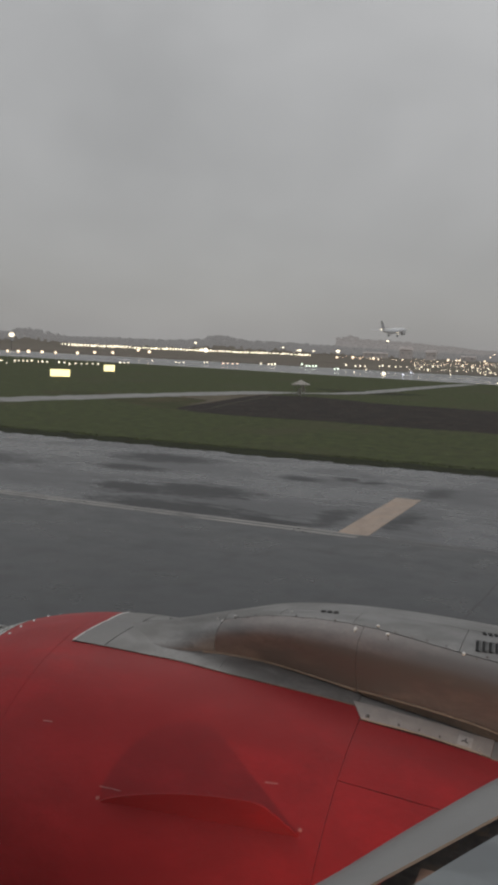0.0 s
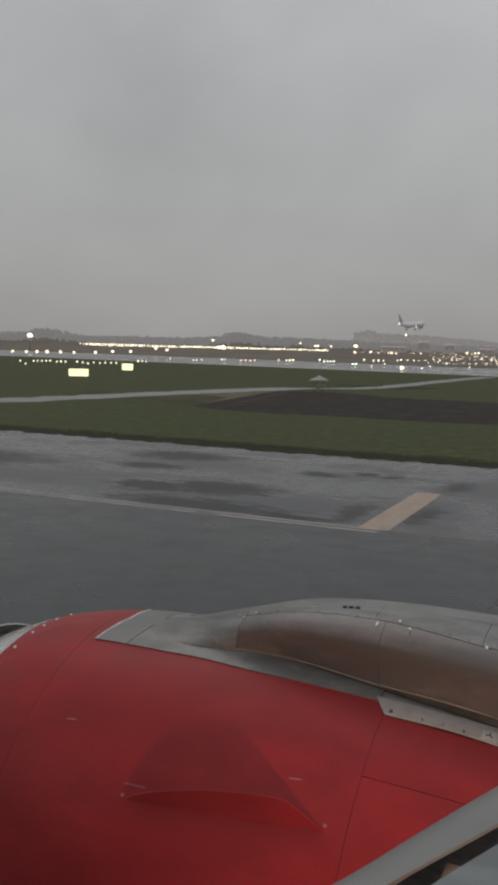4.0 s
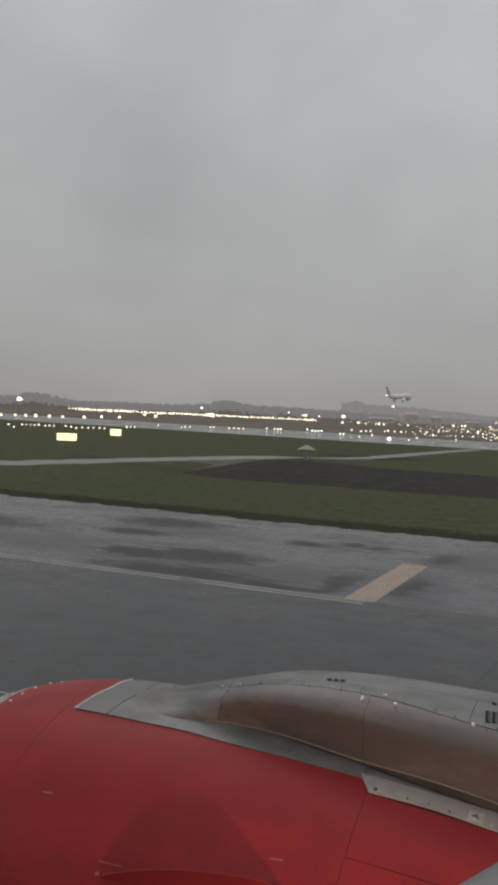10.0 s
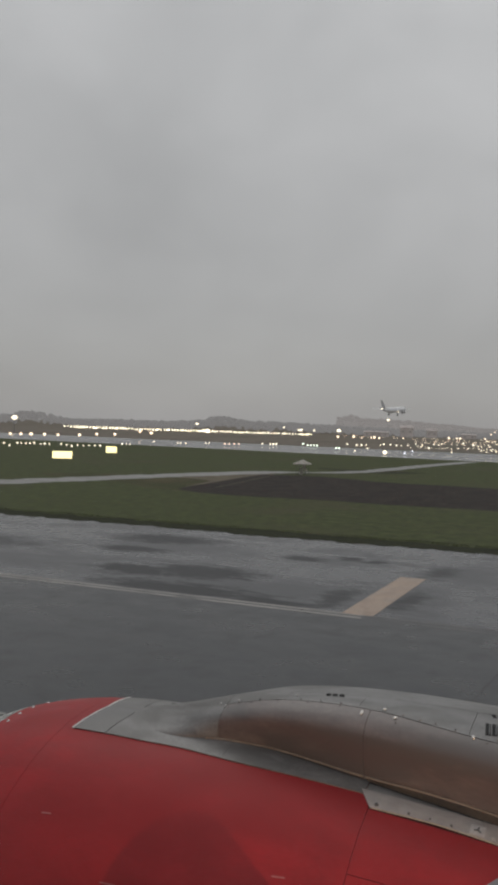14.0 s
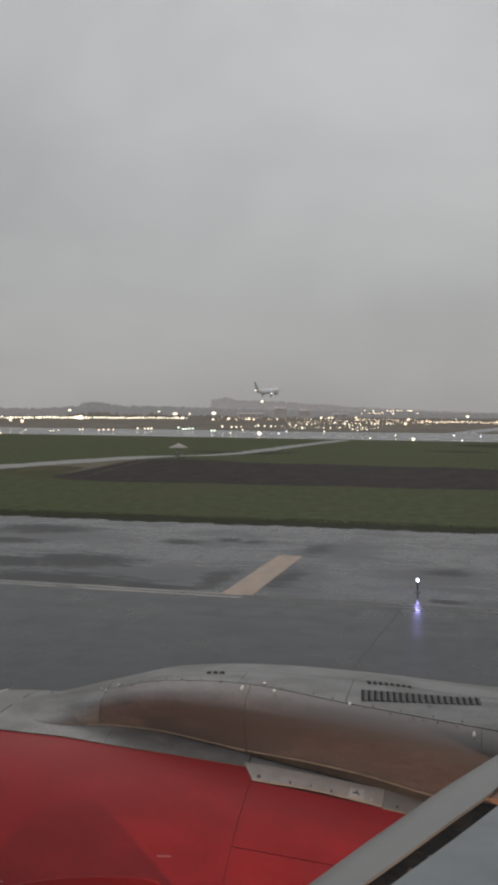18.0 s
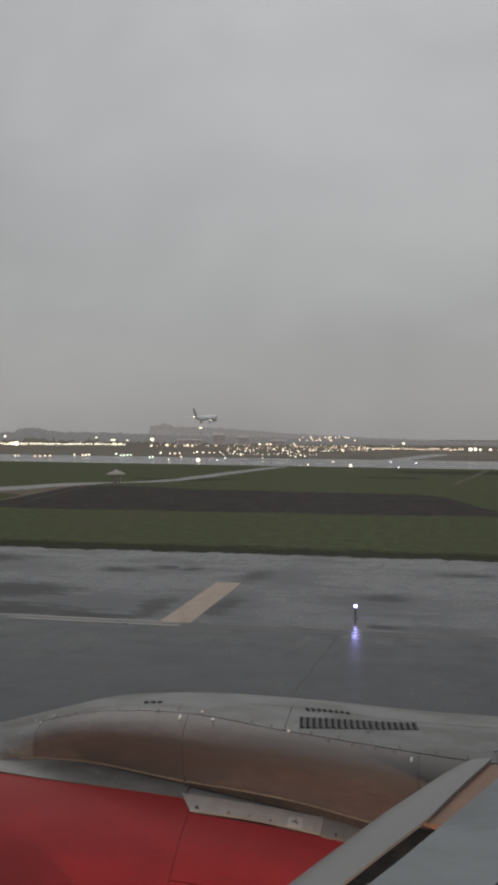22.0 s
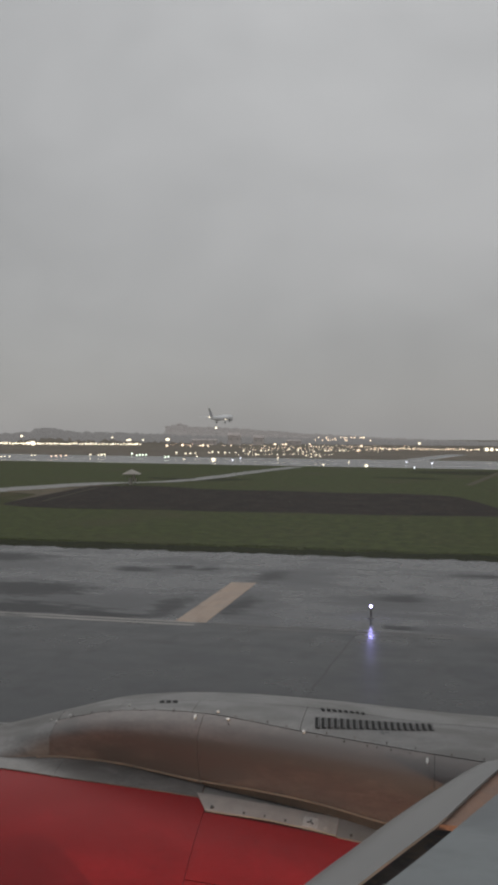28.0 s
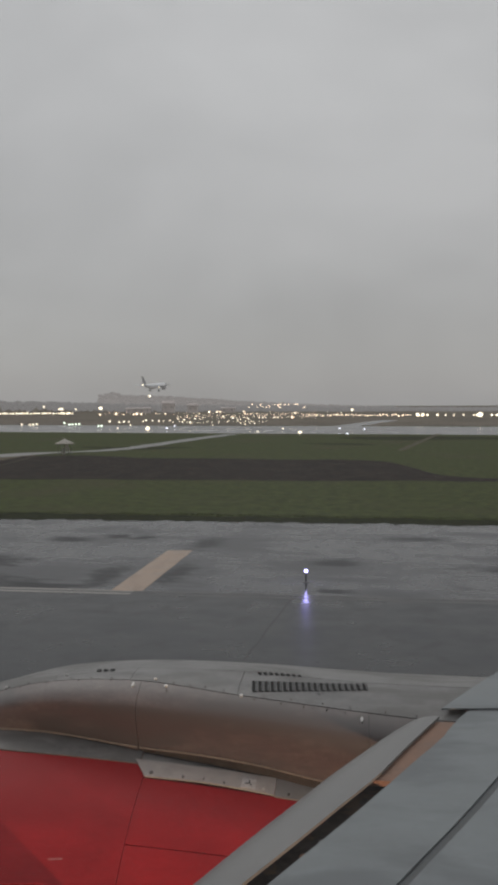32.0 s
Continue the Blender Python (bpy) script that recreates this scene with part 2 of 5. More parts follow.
def add_stains(m, spots, colour, rough, spec, torn=3.4, soft=(2.45, 1.35)):
    """Dark stains at set places, x, y and half-widths in metres, with torn edges."""
    t = m.node_tree
    b = t.nodes["Principled BSDF"]
    link = t.links.new

    def math_node(op, a, c):
        n = t.nodes.new("ShaderNodeMath")
        n.operation = op
        for i, v in enumerate((a, c)):
            if isinstance(v, float):
                n.inputs[i].default_value = v
            else:
                link(v, n.inputs[i])
        return n.outputs[0]

    geo = t.nodes.new("ShaderNodeNewGeometry")
    wob = t.nodes.new("ShaderNodeTexNoise")
    wob.inputs["Scale"].default_value, wob.inputs["Detail"].default_value, wob.inputs["Roughness"].default_value = 0.8, 8.0, 0.68
    drag = t.nodes.new("ShaderNodeMapping")
    drag.inputs["Rotation"].default_value, drag.inputs["Scale"].default_value = (0, 0, radians(-8)), (0.55, 1.5, 1)
    link(geo.outputs["Position"], drag.inputs["Vector"])
    link(drag.outputs[0], wob.inputs["Vector"])
    shift = t.nodes.new("ShaderNodeVectorMath")
    shift.operation = "MULTIPLY_ADD"
    shift.inputs[1].default_value = (torn, torn, 0)
    link(wob.outputs["Color"], shift.inputs[0])
    link(geo.outputs["Position"], shift.inputs[2])
    total = None
    for x, y, rx, ry in spots:
        mp = t.nodes.new("ShaderNodeMapping")
        mp.inputs["Location"].default_value = (-(x + torn / 2) / rx, -(y + torn / 2) / ry, 0)
        mp.inputs["Scale"].default_value = (1 / rx, 1 / ry, 0)
        link(shift.outputs[0], mp.inputs["Vector"])
        ln_ = t.nodes.new("ShaderNodeVectorMath")
        ln_.operation = "LENGTH"
        link(mp.outputs[0], ln_.inputs[0])
        d = ln_.outputs["Value"]
        total = d if total is None else math_node("MINIMUM", total, d)
    grain = t.nodes.new("ShaderNodeTexNoise")
    grain.inputs["Scale"].default_value, grain.inputs["Detail"].default_value = 2.0, 8.0
    link(drag.outputs[0], grain.inputs["Vector"])
    total = math_node("ADD", total, math_node("MULTIPLY", grain.outputs["Fac"], 1.5))
    speck = t.nodes.new("ShaderNodeTexNoise")
    speck.inputs["Scale"].default_value, speck.inputs["Detail"].default_value = 7.0, 6.0
    link(drag.outputs[0], speck.inputs["Vector"])
    total = math_node("ADD", total, math_node("MULTIPLY", speck.outputs["Fac"], 1.3))
    r = t.nodes.new("ShaderNodeMapRange")
    r.interpolation_type = "SMOOTHSTEP"
    r.inputs["From Min"].default_value, r.inputs["From Max"].default_value = soft
    link(total, r.inputs["Value"])
    for name, v in (("Base Color", (*colour, 1)), ("Roughness", rough), ("Specular IOR Level", spec)):
        old = b.inputs[name].links[0].from_socket
        mx = t.nodes.new("ShaderNodeMix")
        if name == "Base Color":
            mx.data_type = "RGBA"
        mx.inputs["B"].default_value = v
        link(old, mx.inputs["A"])
        link(r.outputs["Result"], mx.inputs["Factor"])
        link(mx.outputs["Result"], b.inputs[name])


add_stains(M_SHOULDER, ((-10.0, 23.6, 5.0, 1.7), (-5.6, 24.2, 1.4, 2.2), (-20.0, 24.0, 5.0, 1.5), (-4.6, 29.5, 1.3, 2.6), (-15.5, 30.0, 3.0, 1.8), (-1.5, 25.5, 2.0, 1.4), (-9.6, 29.8, 1.8, 0.9)), (0.038, 0.039, 0.044), 0.34, 0.155, 2.2, (2.9, 1.7))
add_stains(M_SHOULDER, ((-12.3, 25.2, 1.9, 1.25), (-14.2, 24.4, 1.3, 0.8), (-11.6, 22.3, 2.6, 0.9), (-8.5, 21.9, 1.2, 0.5), (-16.8, 31.5, 2.0, 1.2), (-16.6, 28.3, 1.4, 0.6), (-10.4, 29.7, 0.7, 0.5), (-8.0, 30.3, 0.5, 0.42), (-9.0, 30.6, 0.35, 0.4)), (0.021, 0.022, 0.025), 0.47, 0.10, 2.0, (2.8, 1.95))
add_stains(M_SHOULDER, ((-7.2, 23.3, 0.42, 1.8), (-5.4, 24.0, 0.42, 1.5), (-5.5, 29.4, 0.55, 1.3), (-1.1, 26.1, 0.7, 0.5), (-1.0, 22.0, 0.7, 0.3), (1.5, 31, 1.2, 0.6), (-23.5, 27, 4.0, 1.8), (5, 25.5, 2.4, 1.0)), (0.023, 0.024, 0.027), 0.44, 0.11, 1.3, (2.8, 1.75))
for paving in (M_ASPHALT, M_SHOULDER):
    add_stains(paving, ((-1.70, 21.7, 0.32, 1.2),), (0.034, 0.035, 0.037), 0.13, 0.10, 0.3, (2.7, 1.9))
M_LINE = material("worn_edge_paint", (0.235, 0.222, 0.205), 0.45, vary=0.3, scale=1.2, fine=25, bump=0.1, patch=((0.07, 0.068, 0.066), 0.5, 0.5, (1, 1, 1)), patch_at=(0.5, 0.7), spec=0.3)
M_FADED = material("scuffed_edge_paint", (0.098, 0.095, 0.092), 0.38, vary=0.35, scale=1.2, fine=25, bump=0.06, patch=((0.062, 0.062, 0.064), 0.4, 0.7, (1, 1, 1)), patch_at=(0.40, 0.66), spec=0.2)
M_STRIPE = material("worn_beige_paint", (0.315, 0.228, 0.168), 0.42, vary=0.2, scale=2.0, fine=26, bump=0.12, patch=((0.272, 0.198, 0.148), 0.46, 1.6, (1.6, 0.7, 1)), patch_at=(0.46, 0.66), spec=0.3)
M_TAR = material("tar_seam", (0.015, 0.015, 0.016), 0.5, vary=0.3, bump=0.0)
M_GRASS = material("dull_grass", (0.049, 0.056, 0.022), 0.9, vary=0.30, scale=1.4, fine=13.0, bump=0.06, bump_dist=0.03, stretch=(1.2, 0.9, 1), tint=(0.058, 0.070, 0.026), rough_vary=0.05, patch=((0.066, 0.061, 0.034), 0.9, 0.10, (1, 0.7, 1)), patch_at=(0.50, 0.78), spec=0.08)
M_TUFT = material("grass_blades", (0.074, 0.083, 0.035), 0.85, vary=0.25, scale=1.2, fine=12, bump=0.0, island=0.35, spec=0.1)
M_SOIL = material("bare_dark_soil", (0.031, 0.0255, 0.0215), 0.9, vary=0.55, scale=0.7, fine=3.0, bump=0.8, bump_dist=0.1, stretch=(1, 0.5, 1), spec=0.08)
M_ROAD = material("pale_service_road", (0.150, 0.147, 0.138), 0.45, vary=0.15, scale=0.3, fine=6, bump=0.1, spec=0.3)
M_RUNWAY = material("wet_runway", (0.085, 0.085, 0.088), 0.24, vary=0.15, scale=0.06, fine=3, bump=0.05, rough_vary=0.06, spec=0.3)
# emission on the trees stands in for the haze in front of them
M_LEAF = material("haze_glow_trees", (0.045, 0.043, 0.04), 0.95, vary=0.2, scale=0.06, fine=0.6, bump=0.0, emit=(0.33, 0.32, 0.315), glow=0.52, island=0.12, spec=0.05)
# the hill gives off a grey glow in place of air haze
M_HILL = material("haze_glow_hill", (0.035, 0.033, 0.03), 0.95, vary=0.25, scale=0.03, fine=0.3, bump=0.0, emit=(0.34, 0.32, 0.31), glow=0.64, spec=0.05)
# house walls, roofs and panes kept pale and alike, with haze in their colours
M_HOUSE = material("pale_house_wall", (0.64, 0.59, 0.57), 0.9, vary=0.12, scale=0.2, fine=2, bump=0.0)
M_ROOF = material("house_roof", (0.46, 0.41, 0.39), 0.9, vary=0.2, scale=0.3, fine=2, bump=0.0)
M_PANE = material("hazed_window_pane", (0.46, 0.43, 0.42), 0.2, vary=0.1, bump=0.0)
M_HUT = material("hut_weathered_paint", (0.34, 0.32, 0.29), 0.7, vary=0.2, scale=1.2, fine=10, bump=0.1)
M_HUTROOF = material("hut_roof_sheet", (0.34, 0.315, 0.275), 0.6, vary=0.2, scale=1.0, fine=8, bump=0.1)
M_POST = material("galvanised_post", (0.16, 0.16, 0.16), 0.5, metal=0.5, vary=0.2, bump=0.0)
M_JET = material("jet_grey_paint", (0.82, 0.83, 0.84), 0.45, vary=0.1, scale=0.4, fine=3, bump=0.0)
M_JETDARK = material("jet_dark_paint", (0.44, 0.44, 0.45), 0.5, vary=0.1, bump=0.0)
M_WARM = lamp_material("warm_lamp_glass", (1.0, 0.78, 0.56), 1.9)
M_COOL = lamp_material("cool_lamp_glass", (1.0, 0.88, 0.66), 2.0)
M_AMBER = lamp_material("amber_lamp_glass", (1.0, 0.66, 0.46), 1.9)
M_GREEN = lamp_material("green_lamp_glass", (0.86, 1.0, 0.80), 2.1)
M_BLUE = lamp_material("blue_lamp_glass", (0.50, 0.46, 1.0), 9.0)
M_PALEBLUE = lamp_material("pale_blue_lamp_glass", (0.86, 0.88, 1.0), 2.0)
M_SIGN = lamp_material("lit_sign_face", (1.0, 0.87, 0.46), 1.5)


# ---- mesh helpers ----
def link_mesh(name, verts, faces, mat, parent=None, smooth=False, label=""):
    me = bpy.data.meshes.new(name)
    me.from_pydata([tuple(v) for v in verts], [], faces)
    me.materials.append(mat)
    if smooth:
        me.polygons.foreach_set("use_smooth", [True] * len(me.polygons))
    me.update()
    ob = new(name, me)
    if parent:
        ob.parent = parent
    if label:
        ob["label"] = label
    return ob


def part(name, bm, mat, parent, label="", smooth=False):
    me = bpy.data.meshes.new(name)
    bm.to_mesh(me)
    bm.free()
    me.materials.append(mat)
    if smooth:
        me.polygons.foreach_set("use_smooth", [True] * len(me.polygons))
    ob = new(name, me)
    if parent:
        ob.parent = parent
    if label:
        ob["label"] = label
    return ob


def box_bm(size, at=(0, 0, 0), bevel=0.0, m=None):
    bm = bmesh.new()
    bmesh.ops.create_cube(bm, size=1.0)
    bmesh.ops.scale(bm, vec=size, verts=bm.verts)
    if bevel:
        bmesh.ops.bevel(bm, geom=list(bm.edges), offset=bevel, segments=2, affect="EDGES")
    if m is not None:
        bmesh.ops.transform(bm, matrix=m, verts=bm.verts)
    bmesh.ops.translate(bm, vec=at, verts=bm.verts)
    return bm


def cyl_bm(r1, r2, h, seg=12, at=(0, 0, 0), m=None):
    bm = bmesh.new()
    bmesh.ops.create_cone(bm, cap_ends=True, segments=seg, radius1=r1, radius2=r2, depth=h)
    if m is not None:
        bmesh.ops.transform(bm, matrix=m, verts=bm.verts)
    bmesh.ops.translate(bm, vec=at, verts=bm.verts)
    return bm


def ball_bm(r, at=(0, 0, 0), sub=2, squash=(1, 1, 1)):
    bm = bmesh.new()
    bmesh.ops.create_icosphere(bm, subdivisions=sub, radius=r)
    bmesh.ops.scale(bm, vec=squash, verts=bm.verts)
    bmesh.ops.translate(bm, vec=at, verts=bm.verts)
    return bm


def shell(name, grid, mat, parent, thick=0.006, label="", smooth=True):
    """A panel with thickness from a grid of (point, outward normal); its rim has corners of its own."""
    nu, nv = len(grid), len(grid[0])
    verts = [p for row in grid for p, n in row] + [p - n * thick for row in grid for p, n in row]
    k = nu * nv
    faces = []
    for i in range(nu - 1):
        for j in range(nv - 1):
            a, b, c, d = i * nv + j, (i + 1) * nv + j, (i + 1) * nv + j + 1, i * nv + j + 1
            faces += [(a, b, c, d), (k + d, k + c, k + b, k + a)]
    top = len(faces)
    rim = [(i, 0) for i in range(nu)] + [(nu - 1, j) for j in range(1, nv)] + [(i, nv - 1) for i in range(nu - 2, -1, -1)] + [(0, j) for j in range(nv - 2, 0, -1)]
    base = len(verts)
    for i, j in rim:
        p, n = grid[i][j]
        verts += [p, p - n * thick]
    for q in range(len(rim)):
        a, b = base + 2 * q, base + 2 * ((q + 1) % len(rim))
        faces.append((b, b + 1, a + 1, a))
    ob = link_mesh(name, verts, faces, mat, parent, False, label)
    if smooth:
        ob.data.polygons.foreach_set("use_smooth", [q < top for q in range(len(faces))])
    return ob


def lerp_table(table, s):
    """Smooth value at s from rows (s, value), s falling."""
    xs, ys = [r[0] for r in table][::-1], [r[1] for r in table][::-1]
    if s <= xs[0]:
        return ys[0]
    if s >= xs[-1]:
        return ys[-1]
    for i in range(len(xs) - 1):
        if s <= xs[i + 1]:
            h = xs[i + 1] - xs[i]
            u = (s - xs[i]) / h
            d0 = (ys[i + 1] - ys[max(i - 1, 0)]) / (xs[i + 1] - xs[max(i - 1, 0)])
            j = min(i + 2, len(xs) - 1)
            d1 = (ys[j] - ys[i]) / (xs[j] - xs[i])
            return ((2 * u**3 - 3 * u * u + 1) * ys[i] + (u**3 - 2 * u * u + u) * h * d0
                    + (-2 * u**3 + 3 * u * u) * ys[i + 1] + (u**3 - u * u) * h * d1)


def steps(a, b, n):
    return [a + (b - a) * i / n for i in range(n + 1)]


# ---- ground ----
def sheet(name, x0, x1, y0, y1, z, mat, nx=1, ny=1, edge=0.0, freq=0.3, label="", category="", kind="structure", parent=None, skew=0.0, both=False):
    """A flat sheet; its long edges wander by edge metres."""
    xs, ys = steps(x0, x1, nx), steps(y0, y1, ny)
    verts, faces = [], []
    for i, x in enumerate(xs):
        for j, y in enumerate(ys):
            dy = 0.0
            if edge and (j == ny or (j == 0 and both)):
                dy = edge * noise.fractal(Vector((x * freq, y * 3.1, 2.7)), 1.0, 2.0, 3)
            verts.append((x, y + dy + skew * x, z))
    for i in range(nx):
        for j in range(ny):
            a = i * (ny + 1) + j
            faces.append((a, a + ny + 1, a + ny + 2, a + 1))
    ob = link_mesh(name, verts, faces, mat, parent)
    return tagged(ob, label, category, "", kind)


sheet("ground", -2500, 2500, -400, 4500, -0.03, M_GRASS, label="dull green airfield grass reaching the horizon", category="ground")
sheet("taxiway", -600, 600, -40, 21.6, 0.0, M_ASPHALT, label="wet dark grey asphalt taxiway", category="taxiway")
sheet("shoulder", -600, 600, 21.6, 35.7, 0.0, M_SHOULDER, nx=2400, edge=0.6, freq=0.35, label="wet stained concrete shoulder beside the taxiway", category="pavement")
for off in (0.0, 0.31):
    sheet("edge_line", -600, -5.9, 21.08 + off, 21.26 + off, 0.004, M_LINE, nx=2,
          label="thin worn pale line along the taxiway edge", category="road marking")
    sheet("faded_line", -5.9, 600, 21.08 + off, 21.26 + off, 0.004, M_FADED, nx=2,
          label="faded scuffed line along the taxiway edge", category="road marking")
sheet("painted_stripe", -6.50, -5.70, 21.5, 27.75, 0.005, M_STRIPE, nx=6, ny=24, edge=0.03, freq=2.0,
      label="wide worn beige painted stripe across the shoulder", category="road marking")
# this turf band carries the grass lip's shadow line in its colour
sheet("verge", -140, 120, 34.85, 36.6, 0.006, M_VERGE, nx=3000, ny=1, edge=0.45, freq=1.1, both=True, label="dark turf edge, darkened for the shadow line under the raised grass", category="soil")
sheet("far_field", -2500, 2500, 200, 4150, -0.022, M_FAR, skew=-0.12, label="dull brownish field beyond the runway", category="field")


def ragged_patch(name, rows, z, mat, label, category, wander=1.0, freq=0.12, n=140):
    """A ground patch between two wandering edges; rows: x falling, near y, far y."""
    near, far = tuple((r[0], r[1]) for r in rows), tuple((r[0], r[2]) for r in rows)
    verts, faces = [], []
    for i, x in enumerate(steps(rows[0][0], rows[-1][0], n)):
        a, b = lerp_table(near, x), lerp_table(far, x)
        w = min(1.0, (b - a) / 4)
        a += w * wander * 0.5 * noise.fractal(Vector((x * freq, 1.3, 2.7)), 0.8, 2.0, 5)
        b += w * wander * noise.fractal(Vector((x * freq, 7.9, 0.4)), 0.8, 2.0, 5)
        verts += [(x, a, z), (x, 0.5 * (a + b), z), (x, max(a, b), z)]
        if i:
            k = 3 * i
            faces += [(k - 3, k, k + 1, k - 2), (k - 2, k + 1, k + 2, k - 1)]
    return tagged(link_mesh(name, verts, [f[::-1] for f in faces], mat), label, category, "", "structure")


ragged_patch("soil_strip", ((12, 55.6, 56.0), (8, 55.5, 57.2), (4.3, 55.2, 60.5), (2.8, 55.2, 67), (0.8, 55, 74.4), (-6, 54.8, 75.8), (-12.8, 54.4, 77.2), (-20.5, 54.3, 77.8), (-23.7, 53.9, 79.4), (-27, 54.3, 81.2), (-29.6, 57, 81.0), (-30.4, 63.8, 80.5), (-31.4, 71.3, 79.8), (-32.1, 78.5, 79.3)), -0.022, M_SOIL, "strip of bare dark soil in the grass", "soil", 1.3)
ragged_patch("dry_grass", ((-28.6, 54.6, 55.2), (-29.6, 55.2, 62), (-31, 56, 70), (-34, 58, 73), (-38, 60, 70), (-43, 62, 67), (-47, 63, 63.5)), -0.026, M_DRY, "worn brownish grass beside the soil and the road", "grass", 1.6, 0.3)
ragged_patch("sandy_verge", ((-29.4, 56.8, 58.5), (-30.6, 62, 70), (-31.5, 66, 80.5), (-33.0, 67.5, 80.5), (-34.6, 68, 75), (-36.5, 68, 69.5)), -0.024, M_SAND, "pale sandy strip beside the bare soil", "soil", 0.8, 0.4)
ragged_patch("damp_turf", ((0.5, 105, 105.4), (-2, 104, 108.5), (-5, 105, 109.5), (-8.5, 107.5, 108.5)), -0.021, M_TURF, "darker damp patch in the grass", "grass", 1.0, 0.3)
ragged_patch("damp_turf", ((22, 124, 128), (12, 121, 132), (4, 119, 133), (-1, 121, 131), (-5, 126, 128)), -0.021, M_TURF, "darker damp patch in the grass", "grass", 2.0, 0.2)
ragged_patch("damp_turf", ((-20, 97, 97.6), (-24, 92, 99), (-29, 93, 98), (-33, 97, 98)), -0.021, M_TURF, "darker damp patch in the grass", "grass", 1.5, 0.2)


def straight_track(name, a, b, w, z, mat, label, category):
    a, b = Vector((*a, z)), Vector((*b, z))
    side = (b - a).cross(Vector((0, 0, 1))).normalized() * w / 2
    verts, faces = [], []
    for i, u in enumerate(steps(0, 1, 40)):
        p = a.lerp(b, u)
        k = 1 + 0.3 * noise.noise(Vector((u * 14, 2, 5)))
        verts += [p - side * k, p + side * k]
        if i:
            faces.append((2 * i - 2, 2 * i, 2 * i + 1, 2 * i - 1))
    tagged(link_mesh(name, verts, faces, mat), label, category, "", "structure")


straight_track("wheel_rut", (-27.9, 59.5), (-30.6, 77), 0.15, -0.019, M_TRACK, "pale wheel rut along the end of the soil", "track")
straight_track("field_track", (2.7, 92.8), (10.2, 146), 0.8, -0.017, M_TRACK, "narrow pale track through the grass to the runway", "track")
straight_track("crossing_taxiway", (-8.5, 180), (4.5, 275), 6.0, -0.014, M_RUNWAY, "pale crossing taxiway beyond the runway", "taxiway")
sheet("runway", -2500, 2500, 143, 196, -0.02, M_RUNWAY, nx=2, ny=1, skew=-0.15, label="wet pale grey runway far across the grass", category="runway")


def service_road():
    xs = []
    for y in steps(36, 143, 300):
        c = lerp_table(((160, -19.5), (147, -22.2), (120, -24.8), (107, -25.6), (94, -26.7), (88.5, -28.6), (85.2, -32.4), (80, -34.5), (73, -36.5), (65, -38.6), (55, -41), (36, -47)), y)
        xs.append((c, y))
    verts, faces = [], []
    for i, (x, y) in enumerate(xs):
        w = (2.0 if y < 84 else max(1.25, 2.0 - 0.15 * (y - 84))) + 0.35 * noise.noise(Vector((y * 0.2, 4, 1)))
        near, away = (0.7 * noise.fractal(Vector((y * 0.55, q, 1)), 0.7, 2.0, 5) for q in (4.0, 9.0))
        verts += [(x - w + near, y, -0.018), (x + w + away, y, -0.018)]
        if i:
            a = 2 * i
            faces.append((a - 2, a - 1, a + 1, a))
    tagged(link_mesh("service_road", verts, faces, M_ROAD), "pale wet service road winding through the grass", "road", "", "structure")


service_road()


def tar_seam():
    verts, faces = [], []
    for i, u in enumerate(steps(0, 1, 24)):
        x = -1.95 + (-2.35 + 1.95) * u + 0.04 * noise.noise(Vector((u * 5, 1, 1)))
        y = 21.0 + (15.6 - 21.0) * u
        w = 0.02 + 0.008 * noise.noise(Vector((u * 9, 3, 2)))
        verts += [(x - w, y, 0.003), (x + w, y, 0.003)]
        if i:
            faces.append((2 * i - 2, 2 * i - 1, 2 * i + 1, 2 * i))
    tagged(link_mesh("tar_seam", verts, faces, M_TAR), "dark tarred crack in the asphalt", "crack", "", "structure")


tar_seam()


# ---- the airliner: engine, pylon, wing, fuselage ----
airliner = tagged(new("airliner"), "parked airliner with a red engine cowl, grey pylon and wing", "airplane")
AXIS_L, AXIS_Z = 4.1, 1.85
RADIUS = ((3.61, 0.77), (3.59, 0.83), (3.55, 0.88), (3.44, 0.978), (3.24, 1.075), (3.06, 1.14), (2.83, 1.198), (2.6, 1.23), (2.26, 1.25), (1.6, 1.235), (1.0, 1.2), (0.4, 1.14), (-0.4, 1.02), (-1.5, 0.85))


def A(s, l, z):
    """Aircraft frame: s metres ahead of the eye, l outboard, z up."""
    return Vector((-s, l, z))


def cowl(s, phi, off=0.0):
    """Point and outward normal on the nacelle, phi degrees from the top towards the cabin."""
    r, e = lerp_table(RADIUS, s), 0.01
    dr = (lerp_table(RADIUS, s + e) - lerp_table(RADIUS, s - e)) / (2 * e)
    c, q = math.cos(radians(phi)), -math.sin(radians(phi))
    n = Vector((dr, q, c)).normalized()
    return A(s, AXIS_L + r * q, AXIS_Z + r * c) + n * off, n


APRON = ((2.7, 12.6), (2.35, 13.8), (2.12, 14.0), (1.94, 13.8), (1.65, 14.4), (1.36, 14.4), (1.02, 14.4), (-1.4, 16.0))
GAP = 0.0011
AFT = Vector((1, 0, 0))


